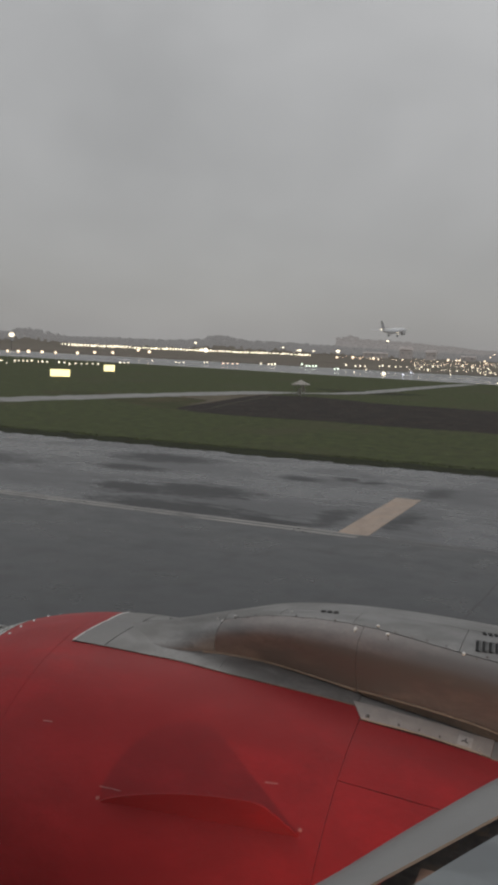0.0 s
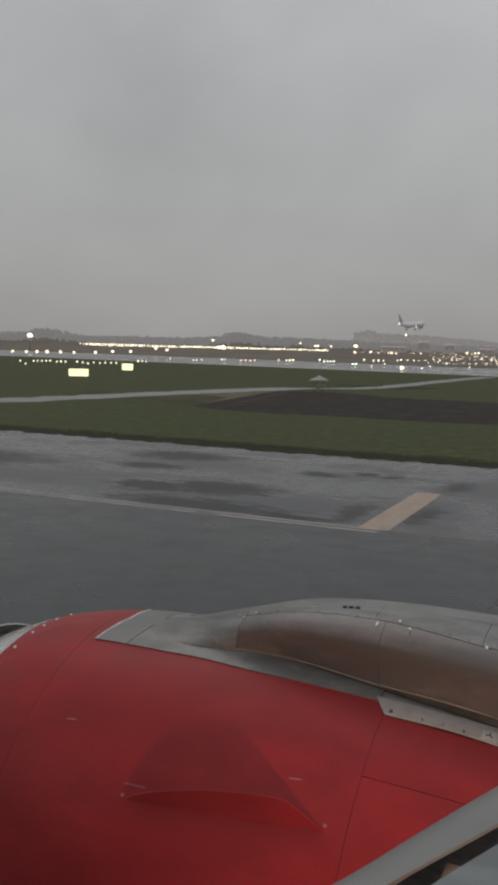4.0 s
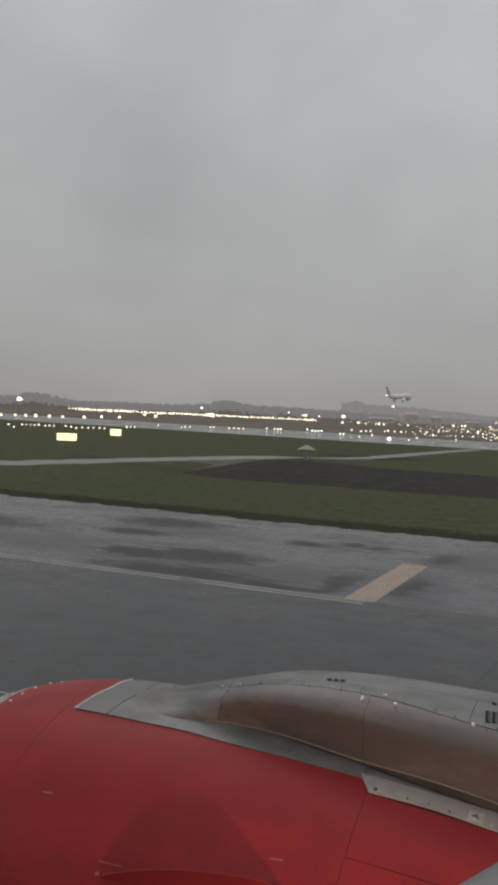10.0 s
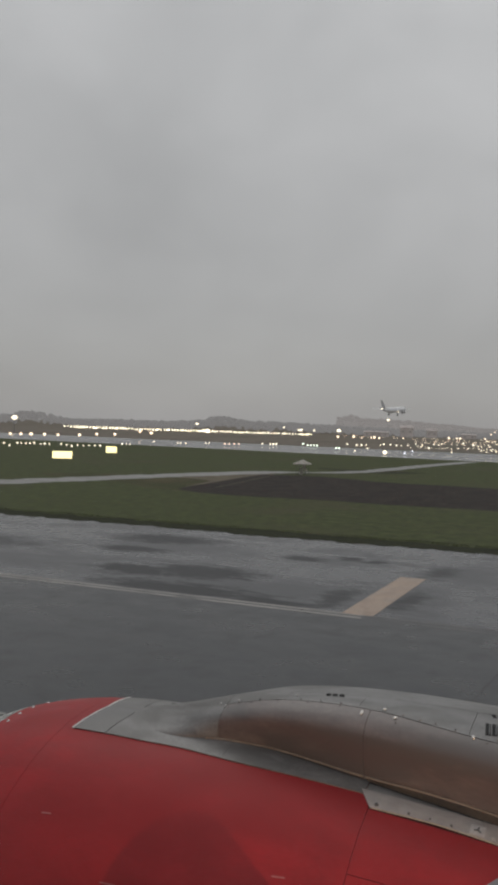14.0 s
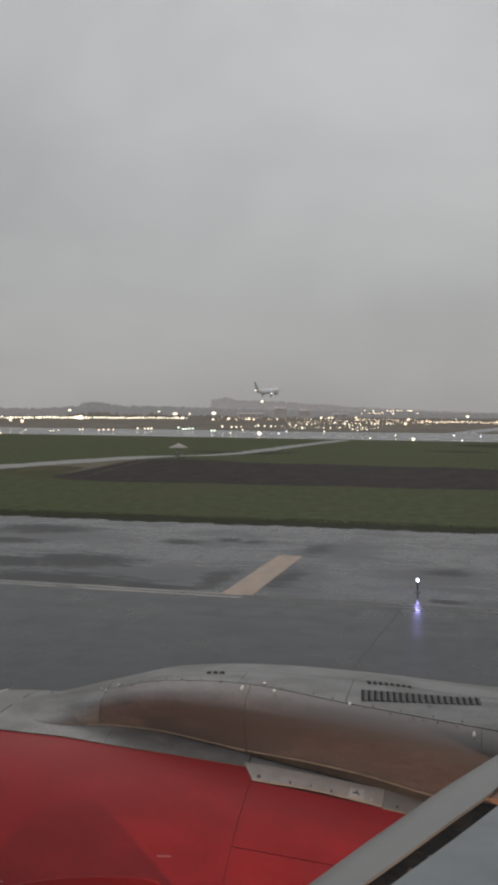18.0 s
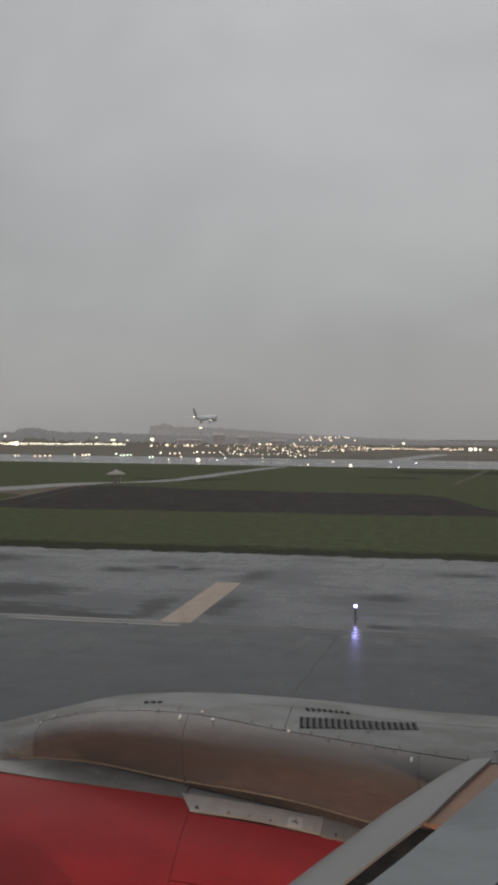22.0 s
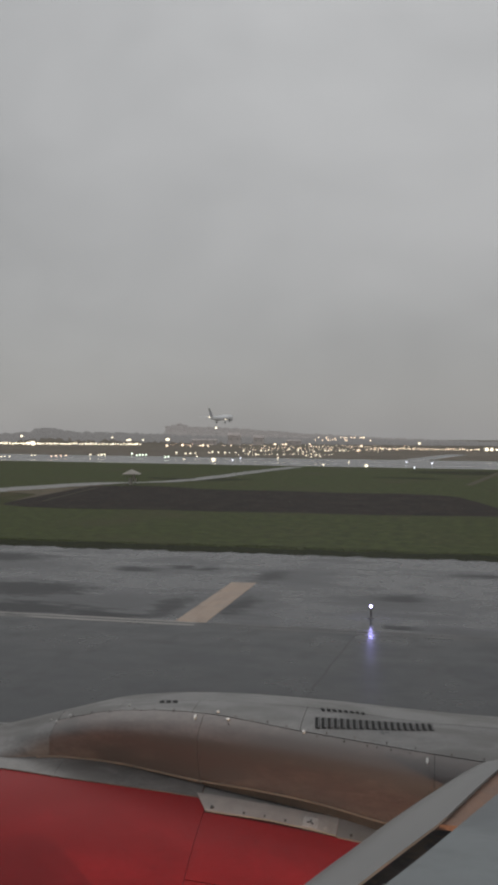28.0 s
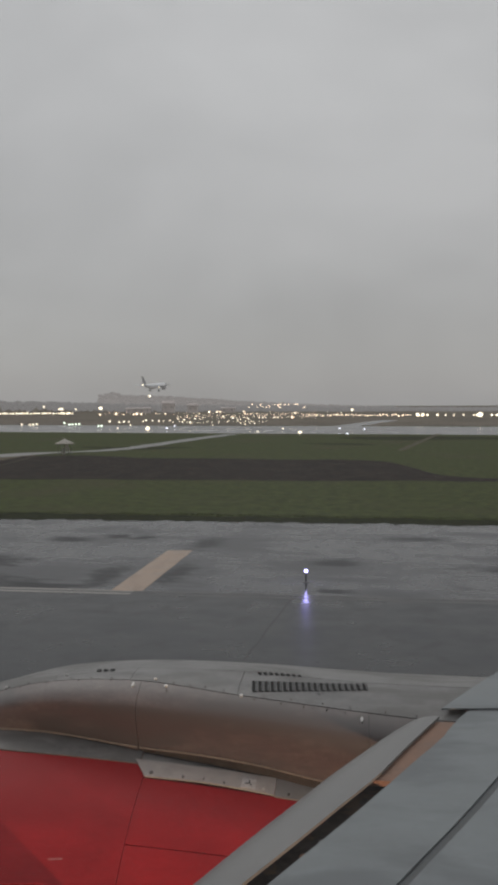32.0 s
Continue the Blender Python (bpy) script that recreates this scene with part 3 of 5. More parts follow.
def cowl_panel(name, s0, s1, lo, hi, mat, off=0.0, ns=14, nphi=30, label="", parent=None, gap=GAP):
    """lo, hi: angles in degrees, or tables of them along s."""
    grid = []
    for s in steps(s0 - gap, s1 + gap, ns):
        a = lerp_table(lo, s) if isinstance(lo, tuple) else lo
        b = lerp_table(hi, s) if isinstance(hi, tuple) else hi
        grid.append([cowl(s, p, off) for p in steps(a, b, nphi)])
    return shell(name, grid, mat, parent or airliner, 0.008, label)


engine = new("engine")
engine.parent = airliner
# dark core just under the skins, so that the joints read as gaps
core = []
for s in steps(3.42, -1.4, 24):
    core.append([cowl(s, p, -0.011) for p in steps(-180, 180, 48)])
shell("engine_core", core, M_SEAM, engine, 0.01)
# the inlet ring, rolled over into the intake
lip = []
for k in range(15):
    a = radians(-100 + 170 * k / 14)
    ring = []
    for p in steps(-180, 180, 64):
        rr, s = 0.90, 3.53
        r2 = rr + 0.075 * math.sin(a) + (0.05 * (k / 14) ** 2)
        ss = s + 0.085 * math.cos(a) - 0.03 * (k / 14) ** 3
        c, q = math.cos(radians(p)), -math.sin(radians(p))
        ring.append((A(ss, AXIS_L + r2 * q, AXIS_Z + r2 * c), Vector((-math.cos(a), q * math.sin(a), c * math.sin(a)))))
    lip.append(ring)
shell("inlet_lip", lip[::-1], M_LIP, engine, 0.01, "bare metal ring round the engine intake")
cowl_panel("lip_skin", 3.53, 3.10, -180, 180, M_LIP, 0.0, 6, 90, "bare metal ring round the engine intake", engine)
cowl_panel("inlet_cowl", 3.10, 2.62, -180, 180, M_RED, 0.0, 12, 96, "glossy red inlet cowl", engine, 0.0018)
cowl_panel("inlet_barrel", 2.62, 2.44, -180, 180, M_RED, 0.0, 10, 100, "glossy red inlet cowl", engine, 0.0002)
cowl_panel("inner_barrel", 2.44, 2.10, APRON, 346, M_RED, 0.0, 10, 100, "glossy red inlet cowl", engine, 0.0002)
cowl_panel("fan_cowl", 2.1009, 0.99, APRON, 118, M_RED, 0.0, 20, 60, "glossy red fan cowl door", engine)
cowl_panel("outer_fan_cowl", 2.10, 0.99, 118.3, 360 - 16, M_RED, 0.0, 20, 60, "glossy red fan cowl door", engine)
cowl_panel("upper_reverser_cowl", 0.99, -1.3, ((2.7, 18.4), (0.97, 18.4), (0.54, 18.6), (0.3, 19.0), (-1.4, 19.5)), 34.2, M_RED, 0.0, 24, 16, "glossy red reverser cowl", engine)
cowl_panel("lower_reverser_cowl", 0.99, -1.3, 34.4, 118, M_RED, 0.0, 24, 40, "glossy red reverser cowl", engine)
cowl_panel("outer_reverser_cowl", 0.99, -1.3, 118.3, 360 - 18, M_RED, 0.0, 24, 60, "glossy red reverser cowl", engine)
# grey saddle over the crown
NEG = tuple((s, -v) for s, v in APRON)


def slanted_panel(name, front, back, lo, hi, mat, off, ns, nphi, label):
    """front, back: s at the inner and the outer edge."""
    grid = []
    for u in steps(0, 1, ns):
        row = []
        for w in steps(0, 1, nphi):
            s = (front[0] + (front[1] - front[0]) * w) * (1 - u) + (back[0] + (back[1] - back[0]) * w) * u + GAP * (2 * u - 1)
            a = lerp_table(lo, s) if isinstance(lo, tuple) else lo
            b = lerp_table(hi, s) if isinstance(hi, tuple) else hi
            row.append(cowl(s, a + (b - a) * w, off))
        grid.append(row)
    return shell(name, grid, mat, engine, 0.008, label)


slanted_panel("nose_plate", (2.515, 2.552), (2.325, 2.36), 0, APRON, M_SADDLE, 0.006, 8, 12, "blue-grey painted nose plate over the engine crown")
slanted_panel("outer_nose_plate", (2.552, 2.515), (2.36, 2.325), NEG, -0.05, M_SADDLE, 0.006, 8, 12, "blue-grey painted nose plate over the engine crown")
slanted_panel("front_saddle", (2.322, 2.357), (1.72, 1.72), 0, APRON, M_GREY, 0.006, 12, 12, "grey painted saddle plate over the engine crown")
slanted_panel("outer_front_saddle", (2.357, 2.322), (1.72, 1.72), NEG, -0.05, M_GREY, 0.006, 12, 12, "grey painted saddle plate over the engine crown")
bead, faces, ring = [], [], steps(-1, 1, 48)
for i, w in enumerate(ring):
    s = 2.52 + 0.037 * abs(w)
    p, n = cowl(s, w * lerp_table(APRON, s), 0.004)
    for q in range(5):
        a = 2 * math.pi * q / 5
        bead.append(p + (AFT * math.cos(a) + n * math.sin(a)) * 0.006)
        if i:
            k = 5 * i
            faces.append((k - 5 + q, k - 5 + (q + 1) % 5, k + (q + 1) % 5, k + q))
link_mesh("sealant_bead", bead, faces, M_SEALANT, engine, True, "pale bead of sealant round the nose plate")
for nm, a, b in (("saddle_plate", 1.72, 1.03),):
    cowl_panel(nm, a, b, NEG, APRON, M_GREY, 0.006, 12, 20, "grey painted saddle plate over the engine crown", engine)
cowl_panel("rear_saddle", 1.03, -1.3, -16, 13.1, M_PALE, -0.004, 16, 16, "", engine)
slanted_panel("white_access_panel", (1.05, 0.985), (0.42, 0.42), 13.2, ((2.7, 17.9), (0.97, 18.1), (0.72, 17.8), (0.54, 18.2), (0.3, 18.9)), M_WHITE, 0.008, 14, 8, "off-white access panel with fasteners")
cowl_panel("rear_access_panel", 0.42, -0.5, 13.4, ((2.7, 18.9), (0.4, 18.9), (-1.0, 19.5)), M_PALE, 0.008, 10, 6, "grey access panel with fasteners", engine)


def plate_matrix(p, n, along):
    x = (along - n * along.dot(n)).normalized()
    y = n.cross(x)
    return Matrix.Translation(p) @ Matrix((x, y, n)).transposed().to_4x4()


def fastener(p, n, r, mat, parent, name="fastener", long=1.0):
    bm = bmesh.new()
    bmesh.ops.create_cone(bm, cap_ends=True, segments=10, radius1=r, radius2=r * 0.8, depth=0.006)
    bmesh.ops.scale(bm, vec=(1, long, 1), verts=bm.verts)
    bmesh.ops.transform(bm, matrix=plate_matrix(p + n * 0.003, n, AFT), verts=bm.verts)
    return part(name, bm, mat, parent)


for s, phi, r, m in ((0.96, 17.1, 0.010, M_LOUVRE), (0.82, 17.2, 0.0055, M_LOUVRE), (0.73, 17.0, 0.004, M_LOUVRE), (0.64, 17.3, 0.0055, M_LOUVRE), (0.47, 17.4, 0.006, M_BOLT), (0.36, 17.9, 0.006, M_SLOT), (0.22, 18.1, 0.006, M_SLOT), (0.10, 18.2, 0.006, M_SLOT)):
    p, n = cowl(s, phi, 0.008)
    fastener(p, n, r, m, engine)
# placard with an unreadable mark
p, n = cowl(0.535, 16.4, 0.009)
placard = part("placard", box_bm((0.062, 0.058, 0.003), m=None), M_PLACARD, engine, "small white placard with a dark mark")
placard.data.transform(plate_matrix(p, n, AFT))
for a in (200, 320, 80):
    bar = box_bm((0.016, 0.006, 0.003), at=(0.009, 0, 0.003))
    bmesh.ops.transform(bar, matrix=plate_matrix(p, n, AFT) @ pose(0, 0, 0, 0, 0, a), verts=bar.verts)
    part("placard_mark", bar, M_LOUVRE, placard, "dark bar on the placard")
# pale scuffs on the red paint
for s, phi, ln_, w, turn in ((1.25, 38.4, 0.055, 0.006, 8), (2.37, 37.4, 0.05, 0.006, 4), (1.93, 47.5, 0.10, 0.004, 2)):
    p, n = cowl(s, phi, 0.001)
    b = box_bm((ln_, w, 0.002))
    bmesh.ops.transform(b, matrix=plate_matrix(p, n, AFT) @ pose(0, 0, 0, 0, 0, turn), verts=b.verts)
    part("paint_scuff", b, M_MARK, engine, "pale scuff in the red paint")


def strake():
    """The fin on the cabin side of the cowl, leaning up."""
    outline = []
    for u in steps(0, 1, 22):
        s = 1.95 - 0.87 * u
        h = 0.005 + 0.20 * math.sin(min(u / 0.80, 1.0) * math.pi / 2) ** 0.8
        if u > 0.84:
            h *= max(0.04, 1 - ((u - 0.84) / 0.16) ** 1.3)
        outline.append((s, h))
    verts, faces = [], []
    for s, h in outline:
        p, n = cowl(s, 50.2 - 3.9 * (1.95 - s))
        lean = radians(33)
        d = Vector((0, -math.sin(lean), math.cos(lean)))
        side = Vector((1, 0, 0)).cross(d).normalized() * 0.008
        q = p + d * h - n * 0.0
        verts += [p - n * 0.02 + side, q + side * 0.4, q - side * 0.4, p - n * 0.02 - side]
    for i in range(len(outline) - 1):
        for j in range(4):
            a, b = 4 * i + j, 4 * i + (j + 1) % 4
            faces.append((a, a + 4, b + 4, b))
    faces += [(0, 1, 2, 3), tuple(4 * (len(outline) - 1) + j for j in (3, 2, 1, 0))]
    link_mesh("strake", verts, faces, M_RED, engine, False, "red fin on the side of the engine cowl")
    for s, phi in ((1.97, 49.8), (1.08, 45.6)):
        p, n = cowl(s, phi, 0.0)
        fastener(p, n, 0.009, M_MARK, engine)


strake()
# small pale metal discs added to stand for glints along the inlet ring's seam
for phi in (-22, -15, -9, -2, 4, 9, 17, 24, 33, 41, 50):
    p, n = cowl(3.04 - 0.0004 * (phi % 7), phi, 0.0)
    fastener(p, n, 0.008, M_GLINT, engine, "lip_glint", 1.5)

# pylon: section from the crest down to its lower edge, per station ahead of the eye
CREST = ((2.45, 3.09), (2.3, 3.115), (2.05, 3.18), (1.84, 3.242), (1.65, 3.288), (1.46, 3.318), (1.1, 3.349), (0.77, 3.355), (0.46, 3.347), (0.15, 3.325), (-0.1, 3.318), (-1.4, 3.31))
SEAM_L = ((2.45, 4.09), (2.05, 4.06), (1.8, 4.03), (1.5, 3.99), (1.07, 3.95), (0.59, 3.87), (0.04, 3.82), (-0.2, 3.80), (-1.4, 3.74))
SEAM_Z = ((2.45, 3.088), (2.05, 3.160), (1.8, 3.232), (1.5, 3.31), (1.07, 3.342), (0.59, 3.320), (0.04, 3.284), (-0.2, 3.273), (-1.4, 3.25))
BULGE_L = ((2.45, 3.98), (2.05, 3.962), (1.8, 3.938), (1.5, 3.885), (1.07, 3.83), (0.59, 3.775), (0.04, 3.72), (-1.4, 3.64))
BULGE_Z = ((2.45, 3.075), (2.05, 3.122), (1.8, 3.185), (1.5, 3.24), (1.07, 3.255), (0.59, 3.225), (0.04, 3.18), (-1.4, 3.1))
LOW_L = ((2.45, 3.86), (2.2, 3.865), (2.05, 3.875), (1.95, 3.893), (1.85, 3.922), (1.75, 3.945), (1.5, 3.955), (1.07, 3.88), (0.76, 3.85), (0.5, 3.83), (0.23, 3.80), (-0.3, 3.76), (-1.4, 3.7))
LOW_Z = ((2.45, 3.058), (2.2, 3.066), (2.05, 3.072), (1.95, 3.080), (1.81, 3.088), (1.5, 3.080), (1.07, 3.060), (0.76, 3.048), (0.5, 3.024), (0.23, 2.984), (-0.3, 2.93), (-1.4, 2.8))


def section(s, v):
    """Point of the pylon's cabin side: v 0 crest, 1 seam, 2 bulge, 3 lower edge."""
    z0 = lerp_table(CREST, s)
    pts = [(4.25, z0 - 0.01), (4.12, z0), (lerp_table(SEAM_L, s), lerp_table(SEAM_Z, s)), (lerp_table(BULGE_L, s), lerp_table(BULGE_Z, s)), (lerp_table(LOW_L, s), lerp_table(LOW_Z, s)), (lerp_table(LOW_L, s) + 0.1, lerp_table(LOW_Z, s) - 0.08)]
    i = min(int(v), 2)
    u = v - i
    p0, p1, p2, p3 = (Vector(q) for q in pts[i:i + 4])
    q = 0.5 * (2 * p1 + (p2 - p0) * u + (2 * p0 - 5 * p1 + 4 * p2 - p3) * u * u + (3 * p1 - p0 - 3 * p2 + p3) * u**3)
    return A(s, q.x, q.y)


def side_point(s, v, off=0.0):
    e = 0.01
    p = section(s, v)
    n = (section(s + e, v) - section(s - e, v)).cross(section(s, min(v + e, 3)) - section(s, max(v - e, 0)))
    n.normalize()
    return p + n * off, n


pylon = new("pylon")
pylon.parent = airliner


def pylon_panel(name, s0, s1, v0, v1, mat, ns=14, nv=12, label="", gv0=0.015, gv1=0.015):
    grid = []
    for s in steps(s0 - GAP, s1 + GAP, ns):
        grid.append([side_point(s, v) for v in steps(v0 + gv0, v1 - gv1, nv)])
    return shell(name, grid, mat, pylon, 0.012, label)


# closed core of the pylon
verts, faces = [], []
core_s = steps(2.3, -1.35, 40)
for s in core_s:
    half = [section(s, v) for v in steps(0, 3, 14)]
    near = [p + Vector((0, 0.018, 0.024 * j / 14 - 0.016)) for j, p in enumerate(half)]
    far = [Vector((p.x, 8.24 - p.y, p.z)) for p in near[::-1]]
    verts += near + far
k = 30
for i in range(len(core_s) - 1):
    for j in range(k):
        a, b = i * k + j, i * k + (j + 1) % k
        faces.append((a, b, b + k, a + k))
faces += [tuple(range(k))[::-1], tuple(range((len(core_s) - 1) * k, len(core_s) * k))]
link_mesh("pylon_core", verts, faces, M_DARK, pylon)
verts, faces = [], []
for s in core_s:
    verts += [Vector((p.x, 8.24 - p.y, p.z)) for p in (section(s, v) for v in steps(0, 3, 14))]
for i in range(len(core_s) - 1):
    for j in range(14):
        a = i * 15 + j
        faces.append((a, a + 15, a + 16, a + 1))
link_mesh("outboard_fairing", verts, faces, M_GREY, pylon, True, "grey outboard side of the engine pylon")

pylon_panel("front_fairing", 2.44, 1.80, 0, 3, M_GREY, 16, 24, "grey nose fairing where the pylon rises from the cowl")
for a, b in ((1.80, 1.49), (1.49, 1.11), (1.11, 0.60), (0.60, -0.55), (-0.55, -1.3)):
    pylon_panel("top_strip", a, b, 0, 1, M_GREY, 12, 8, "grey top strip of the pylon")
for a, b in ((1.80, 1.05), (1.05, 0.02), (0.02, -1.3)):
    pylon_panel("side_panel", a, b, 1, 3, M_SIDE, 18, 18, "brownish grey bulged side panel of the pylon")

def trim_strip(s0, s1):
    """A thin pale lip along the pylon's lower edge."""
    ring, verts, faces, k = steps(s0, s1, 40), [], [], 6
    for s in ring:
        for v in steps(1.6, 2.96, 68):
            p, n = side_point(s, v, 0.004)
            over, _ = cowl(s, math.degrees(math.asin(min(1.0, (AXIS_L - p.y) / lerp_table(RADIUS, s)))), 0.008)
            if p.z < over.z:
                break
        for q in range(k):
            a = 2 * math.pi * q / k
            verts.append(p + Vector((0, math.cos(a), math.sin(a))) * 0.0045)
    for i in range(len(ring) - 1):
        for q in range(k):
            a, b = i * k + q, i * k + (q + 1) % k
            faces.append((a, b, b + k, a + k))
    link_mesh("lower_trim", verts, faces, M_TRIM, pylon, True, "thin pale lip along the pylon's lower edge")


def channel_wall(name, s0, s1, mat, label):
    """The recessed strip between the pylon's lower lip and the cowl."""
    grid = []
    for s in steps(s0, s1, 40):
        p = section(s, 3) + Vector((0, 0.010, 0.004))
        foot, _ = cowl(s, math.degrees(math.asin((AXIS_L - p.y - 0.006) / lerp_table(RADIUS, s))), -0.004)
        grid.append([(p.lerp(foot, u), Vector((0, -1, 0))) for u in (1, 0.66, 0.33, 0)])
    shell(name, grid[::-1], mat, pylon, 0.006, label)


# front strip is added, its dark colour standing for the shadow above the saddle
channel_wall("front_lip_shade", 1.90, 1.055, M_SIDE, "dark strip put in for the shade under the pylon's lip")
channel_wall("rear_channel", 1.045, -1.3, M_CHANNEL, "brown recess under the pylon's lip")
trim_strip(1.86, 1.055)
trim_strip(1.045, -0.4)

# louvres and slots in the top strip
for i in range(19):
    s = 0.531 - 0.0273 * i
    p, n = side_point(s, 0.63 - 0.0228 * i, 0.001)
    high = 0.108 - 0.0016 * i
    b = box_bm((0.0232, high, 0.004), bevel=0.0018)
    bmesh.ops.transform(b, matrix=plate_matrix(p, n, AFT) @ pose(0, 0, 0, 0, 0, 7.5), verts=b.verts)
    part("louvre_slot", b, M_DARK, pylon)
    b = box_bm((0.008, high * 0.92, 0.003), at=(0.0065, 0, 0.001), bevel=0.001, m=pose(0, 0, 0, 0, 18, 0))
    bmesh.ops.transform(b, matrix=plate_matrix(p, n, AFT) @ pose(0, 0, 0, 0, 0, 7.5), verts=b.verts)
    part("louvre_blade", b, M_LOUVRE, pylon, "grey louvre blade")
for i in range(8):
    s = 0.527 - 0.0262 * i
    p, n = side_point(s, max(0.004, 0.085 - 0.013 * i), 0.001)
    b = box_bm((0.016, 0.034 - 0.0018 * i, 0.004), bevel=0.0012)
    bmesh.ops.transform(b, matrix=plate_matrix(p, n, AFT) @ pose(0, 0, 0, 0, 0, 20), verts=b.verts)
    part("vent_hole", b, M_DARK, pylon)
for i in range(3):
    p, n = side_point(1.297 - 0.033 * i, 0.21, 0.001)
    b = box_bm((0.024, 0.046, 0.004), bevel=0.0015)
    bmesh.ops.transform(b, matrix=plate_matrix(p, n, AFT) @ pose(0, 0, 0, 0, 0, 18), verts=b.verts)
    part("drain_slot", b, M_DARK, pylon)
for s, v, r, lg in ((1.84, 0.9, 0.008, 1), (1.74, 0.86, 0.009, 1), (1.80, 1.15, 0.009, 1), (1.44, 0.62, 0.008, 1.4), (1.085, 1.22, 0.009, 2.6), (0.99, 0.86, 0.011, 1), (0.93, 1.12, 0.012, 1), (0.58, 1.02, 0.010, 1.4), (0.05, 1.25, 0.008, 3), (0.75, 0.9, 0.004, 1), (0.66, 0.93, 0.004, 1), (0.40, 1.1, 0.004, 1), (0.30, 1.1, 0.004, 1), (0.20, 1.1, 0.004, 1)):
    p, n = side_point(s, v, 0.0)
    fastener(p, n, r * 0.8, M_BOLT if r > 0.005 else M_SLOT, pylon, "fastener", lg)

# small dark rivets along the seams
for s, v in ((1.72, 0.93), (1.62, 0.93), (1.40, 0.94), (1.30, 0.94), (1.20, 0.94), (0.90, 0.93), (0.82, 0.94), (0.52, 1.09), (0.26, 1.1), (0.12, 1.1), (0.48, 0.93), (0.36, 0.92), (0.22, 0.92), (0.10, 0.92), (-0.05, 0.93), (-0.18, 0.93), (1.66, 1.07), (1.52, 1.07), (1.36, 1.06), (1.20, 1.06), (0.92, 1.3), (0.04, 1.5), (0.04, 1.8), (0.04, 2.1)):
    p, n = side_point(s, v, 0.0)
    fastener(p, n, 0.0026, M_SLOT, pylon, "rivet")

# wing: l outboard, c metres behind the leading edge
wing = new("wing")
wing.parent = airliner


LEAD = ((12, -4.3), (4.49, -0.6), (4.19, -0.43), (3.7, -0.17), (3.47, -0.083), (3.3, 0.0), (2.8, 0.238), (2.34, 0.47), (1.97, 0.645), (0, 1.58), (-0.2, 1.675))
NOSE = ((3.9, -0.24), (3.7, -0.085), (3.5, 0.028), (3.2, 0.185), (3.0, 0.275), (2.75, 0.39), (2.4, 0.54), (2.1, 0.662), (0, 1.64), (-0.2, 1.73))
SLAT_END = ((3.9, -0.33), (3.72, -0.262), (3.5, -0.168), (3.31, -0.090), (3.12, -0.014), (2.86, 0.114), (2.6, 0.240), (2.42, 0.330), (2.2, 0.442), (2.02, 0.532), (0, 1.48), (-0.2, 1.575))


def lead(l):
    return lerp_table(LEAD, l)


def wing_point(l, c):
    """Upper surface behind the slot."""
    return A(lead(l) - c, l, 3.30 + 0.012 * (l - 3) + 0.05 * min(c, 1.2) - 0.03 * max(c - 0.8, 0) ** 1.2)


def slat(name, l0, l1, label):
    """Drooped slat: a flat crown that rolls over to the nose and tucks under."""
    grid = []
    for l in steps(l0, l1, 40):
        front, rear, z = lerp_table(NOSE, l), lerp_table(SLAT_END, l), 3.302 + 0.012 * (l - 3)
        row = []
        for k in range(17):
            a = radians(128 * k / 16)
            q = A(rear + (front - rear) * math.sin(a), l, z - 0.088 * (1 - math.cos(a)))
            row.append((q, Vector((-0.4 * math.sin(a), 0, math.cos(a))).normalized()))
        grid.append(row)
    return shell(name, grid[::-1], M_SLAT, wing, 0.010, label)


slat("slat", -0.1, 3.74, "grey metal leading edge slat")


def wing_skin(name, l0, l1, c0, c1, mat, nl=20, nc=10, thick=0.02):
    grid = []
    for c in steps(c0, c1, nc):
        grid.append([(wing_point(l, c), Vector((0, 0, 1))) for l in steps(l0, l1, nl)])
    return shell(name, grid, mat, wing, thick, "blue-grey painted wing upper skin")


wing_skin("front_skin", -0.1, 3.79, 0.174, 0.512, M_WING, 40, 8)
wing_skin("main_skin", -0.1, 3.79, 0.544, 2.3, M_WING, 40, 12)
wing_skin("outboard_skin", 3.83, 12.0, 0.05, 2.3, M_WING, 60, 12, 0.006)
wing_skin("skin_groove", -0.1, 12.0, 0.47, 0.59, M_GROOVE, 40, 2).location.z = -0.006
wing_skin("joint_groove", 3.7, 3.9, 0.17, 2.2, M_GROOVE, 4, 12).location.z = -0.006
# slot behind the slat: dark floor, with fittings and a brown closing plate near the pylon
slot = []
for l in steps(-0.1, 12.0, 40):
    slot.append([(A(lead(l) - c, l, 3.215 + 0.012 * (l - 3)), Vector((0, 0, 1))) for c in (0.01, 0.12, 0.26)])
shell("slot_floor", slot, M_SLOT, wing, 0.02, "dark slot behind the slat")
seal = []
for l in steps(3.12, 3.72, 10):
    seal.append([(A(lead(l) - c, l, 3.285 + 0.012 * (l - 3)), Vector((0, 0, 1))) for c in (0.02, 0.10, 0.178)])
shell("closing_plate", seal, M_BROWN, wing, 0.02, "brown primed closing plate by the pylon")
for l, w, m in ((2.62, 0.03, M_BROWN), (2.72, 0.02, M_GREY), (2.22, 0.09, M_BROWN)):
    part("slot_fitting", box_bm((0.04, w, 0.012), at=tuple(A(lead(l) - 0.13, l, 3.25)), bevel=0.003), m, wing)

# fuselage shell with the window that the eye looks through
fuselage = new("fuselage")
fuselage.parent = airliner
F_R, F_L, F_Z = 1.98, -1.83, 4.35


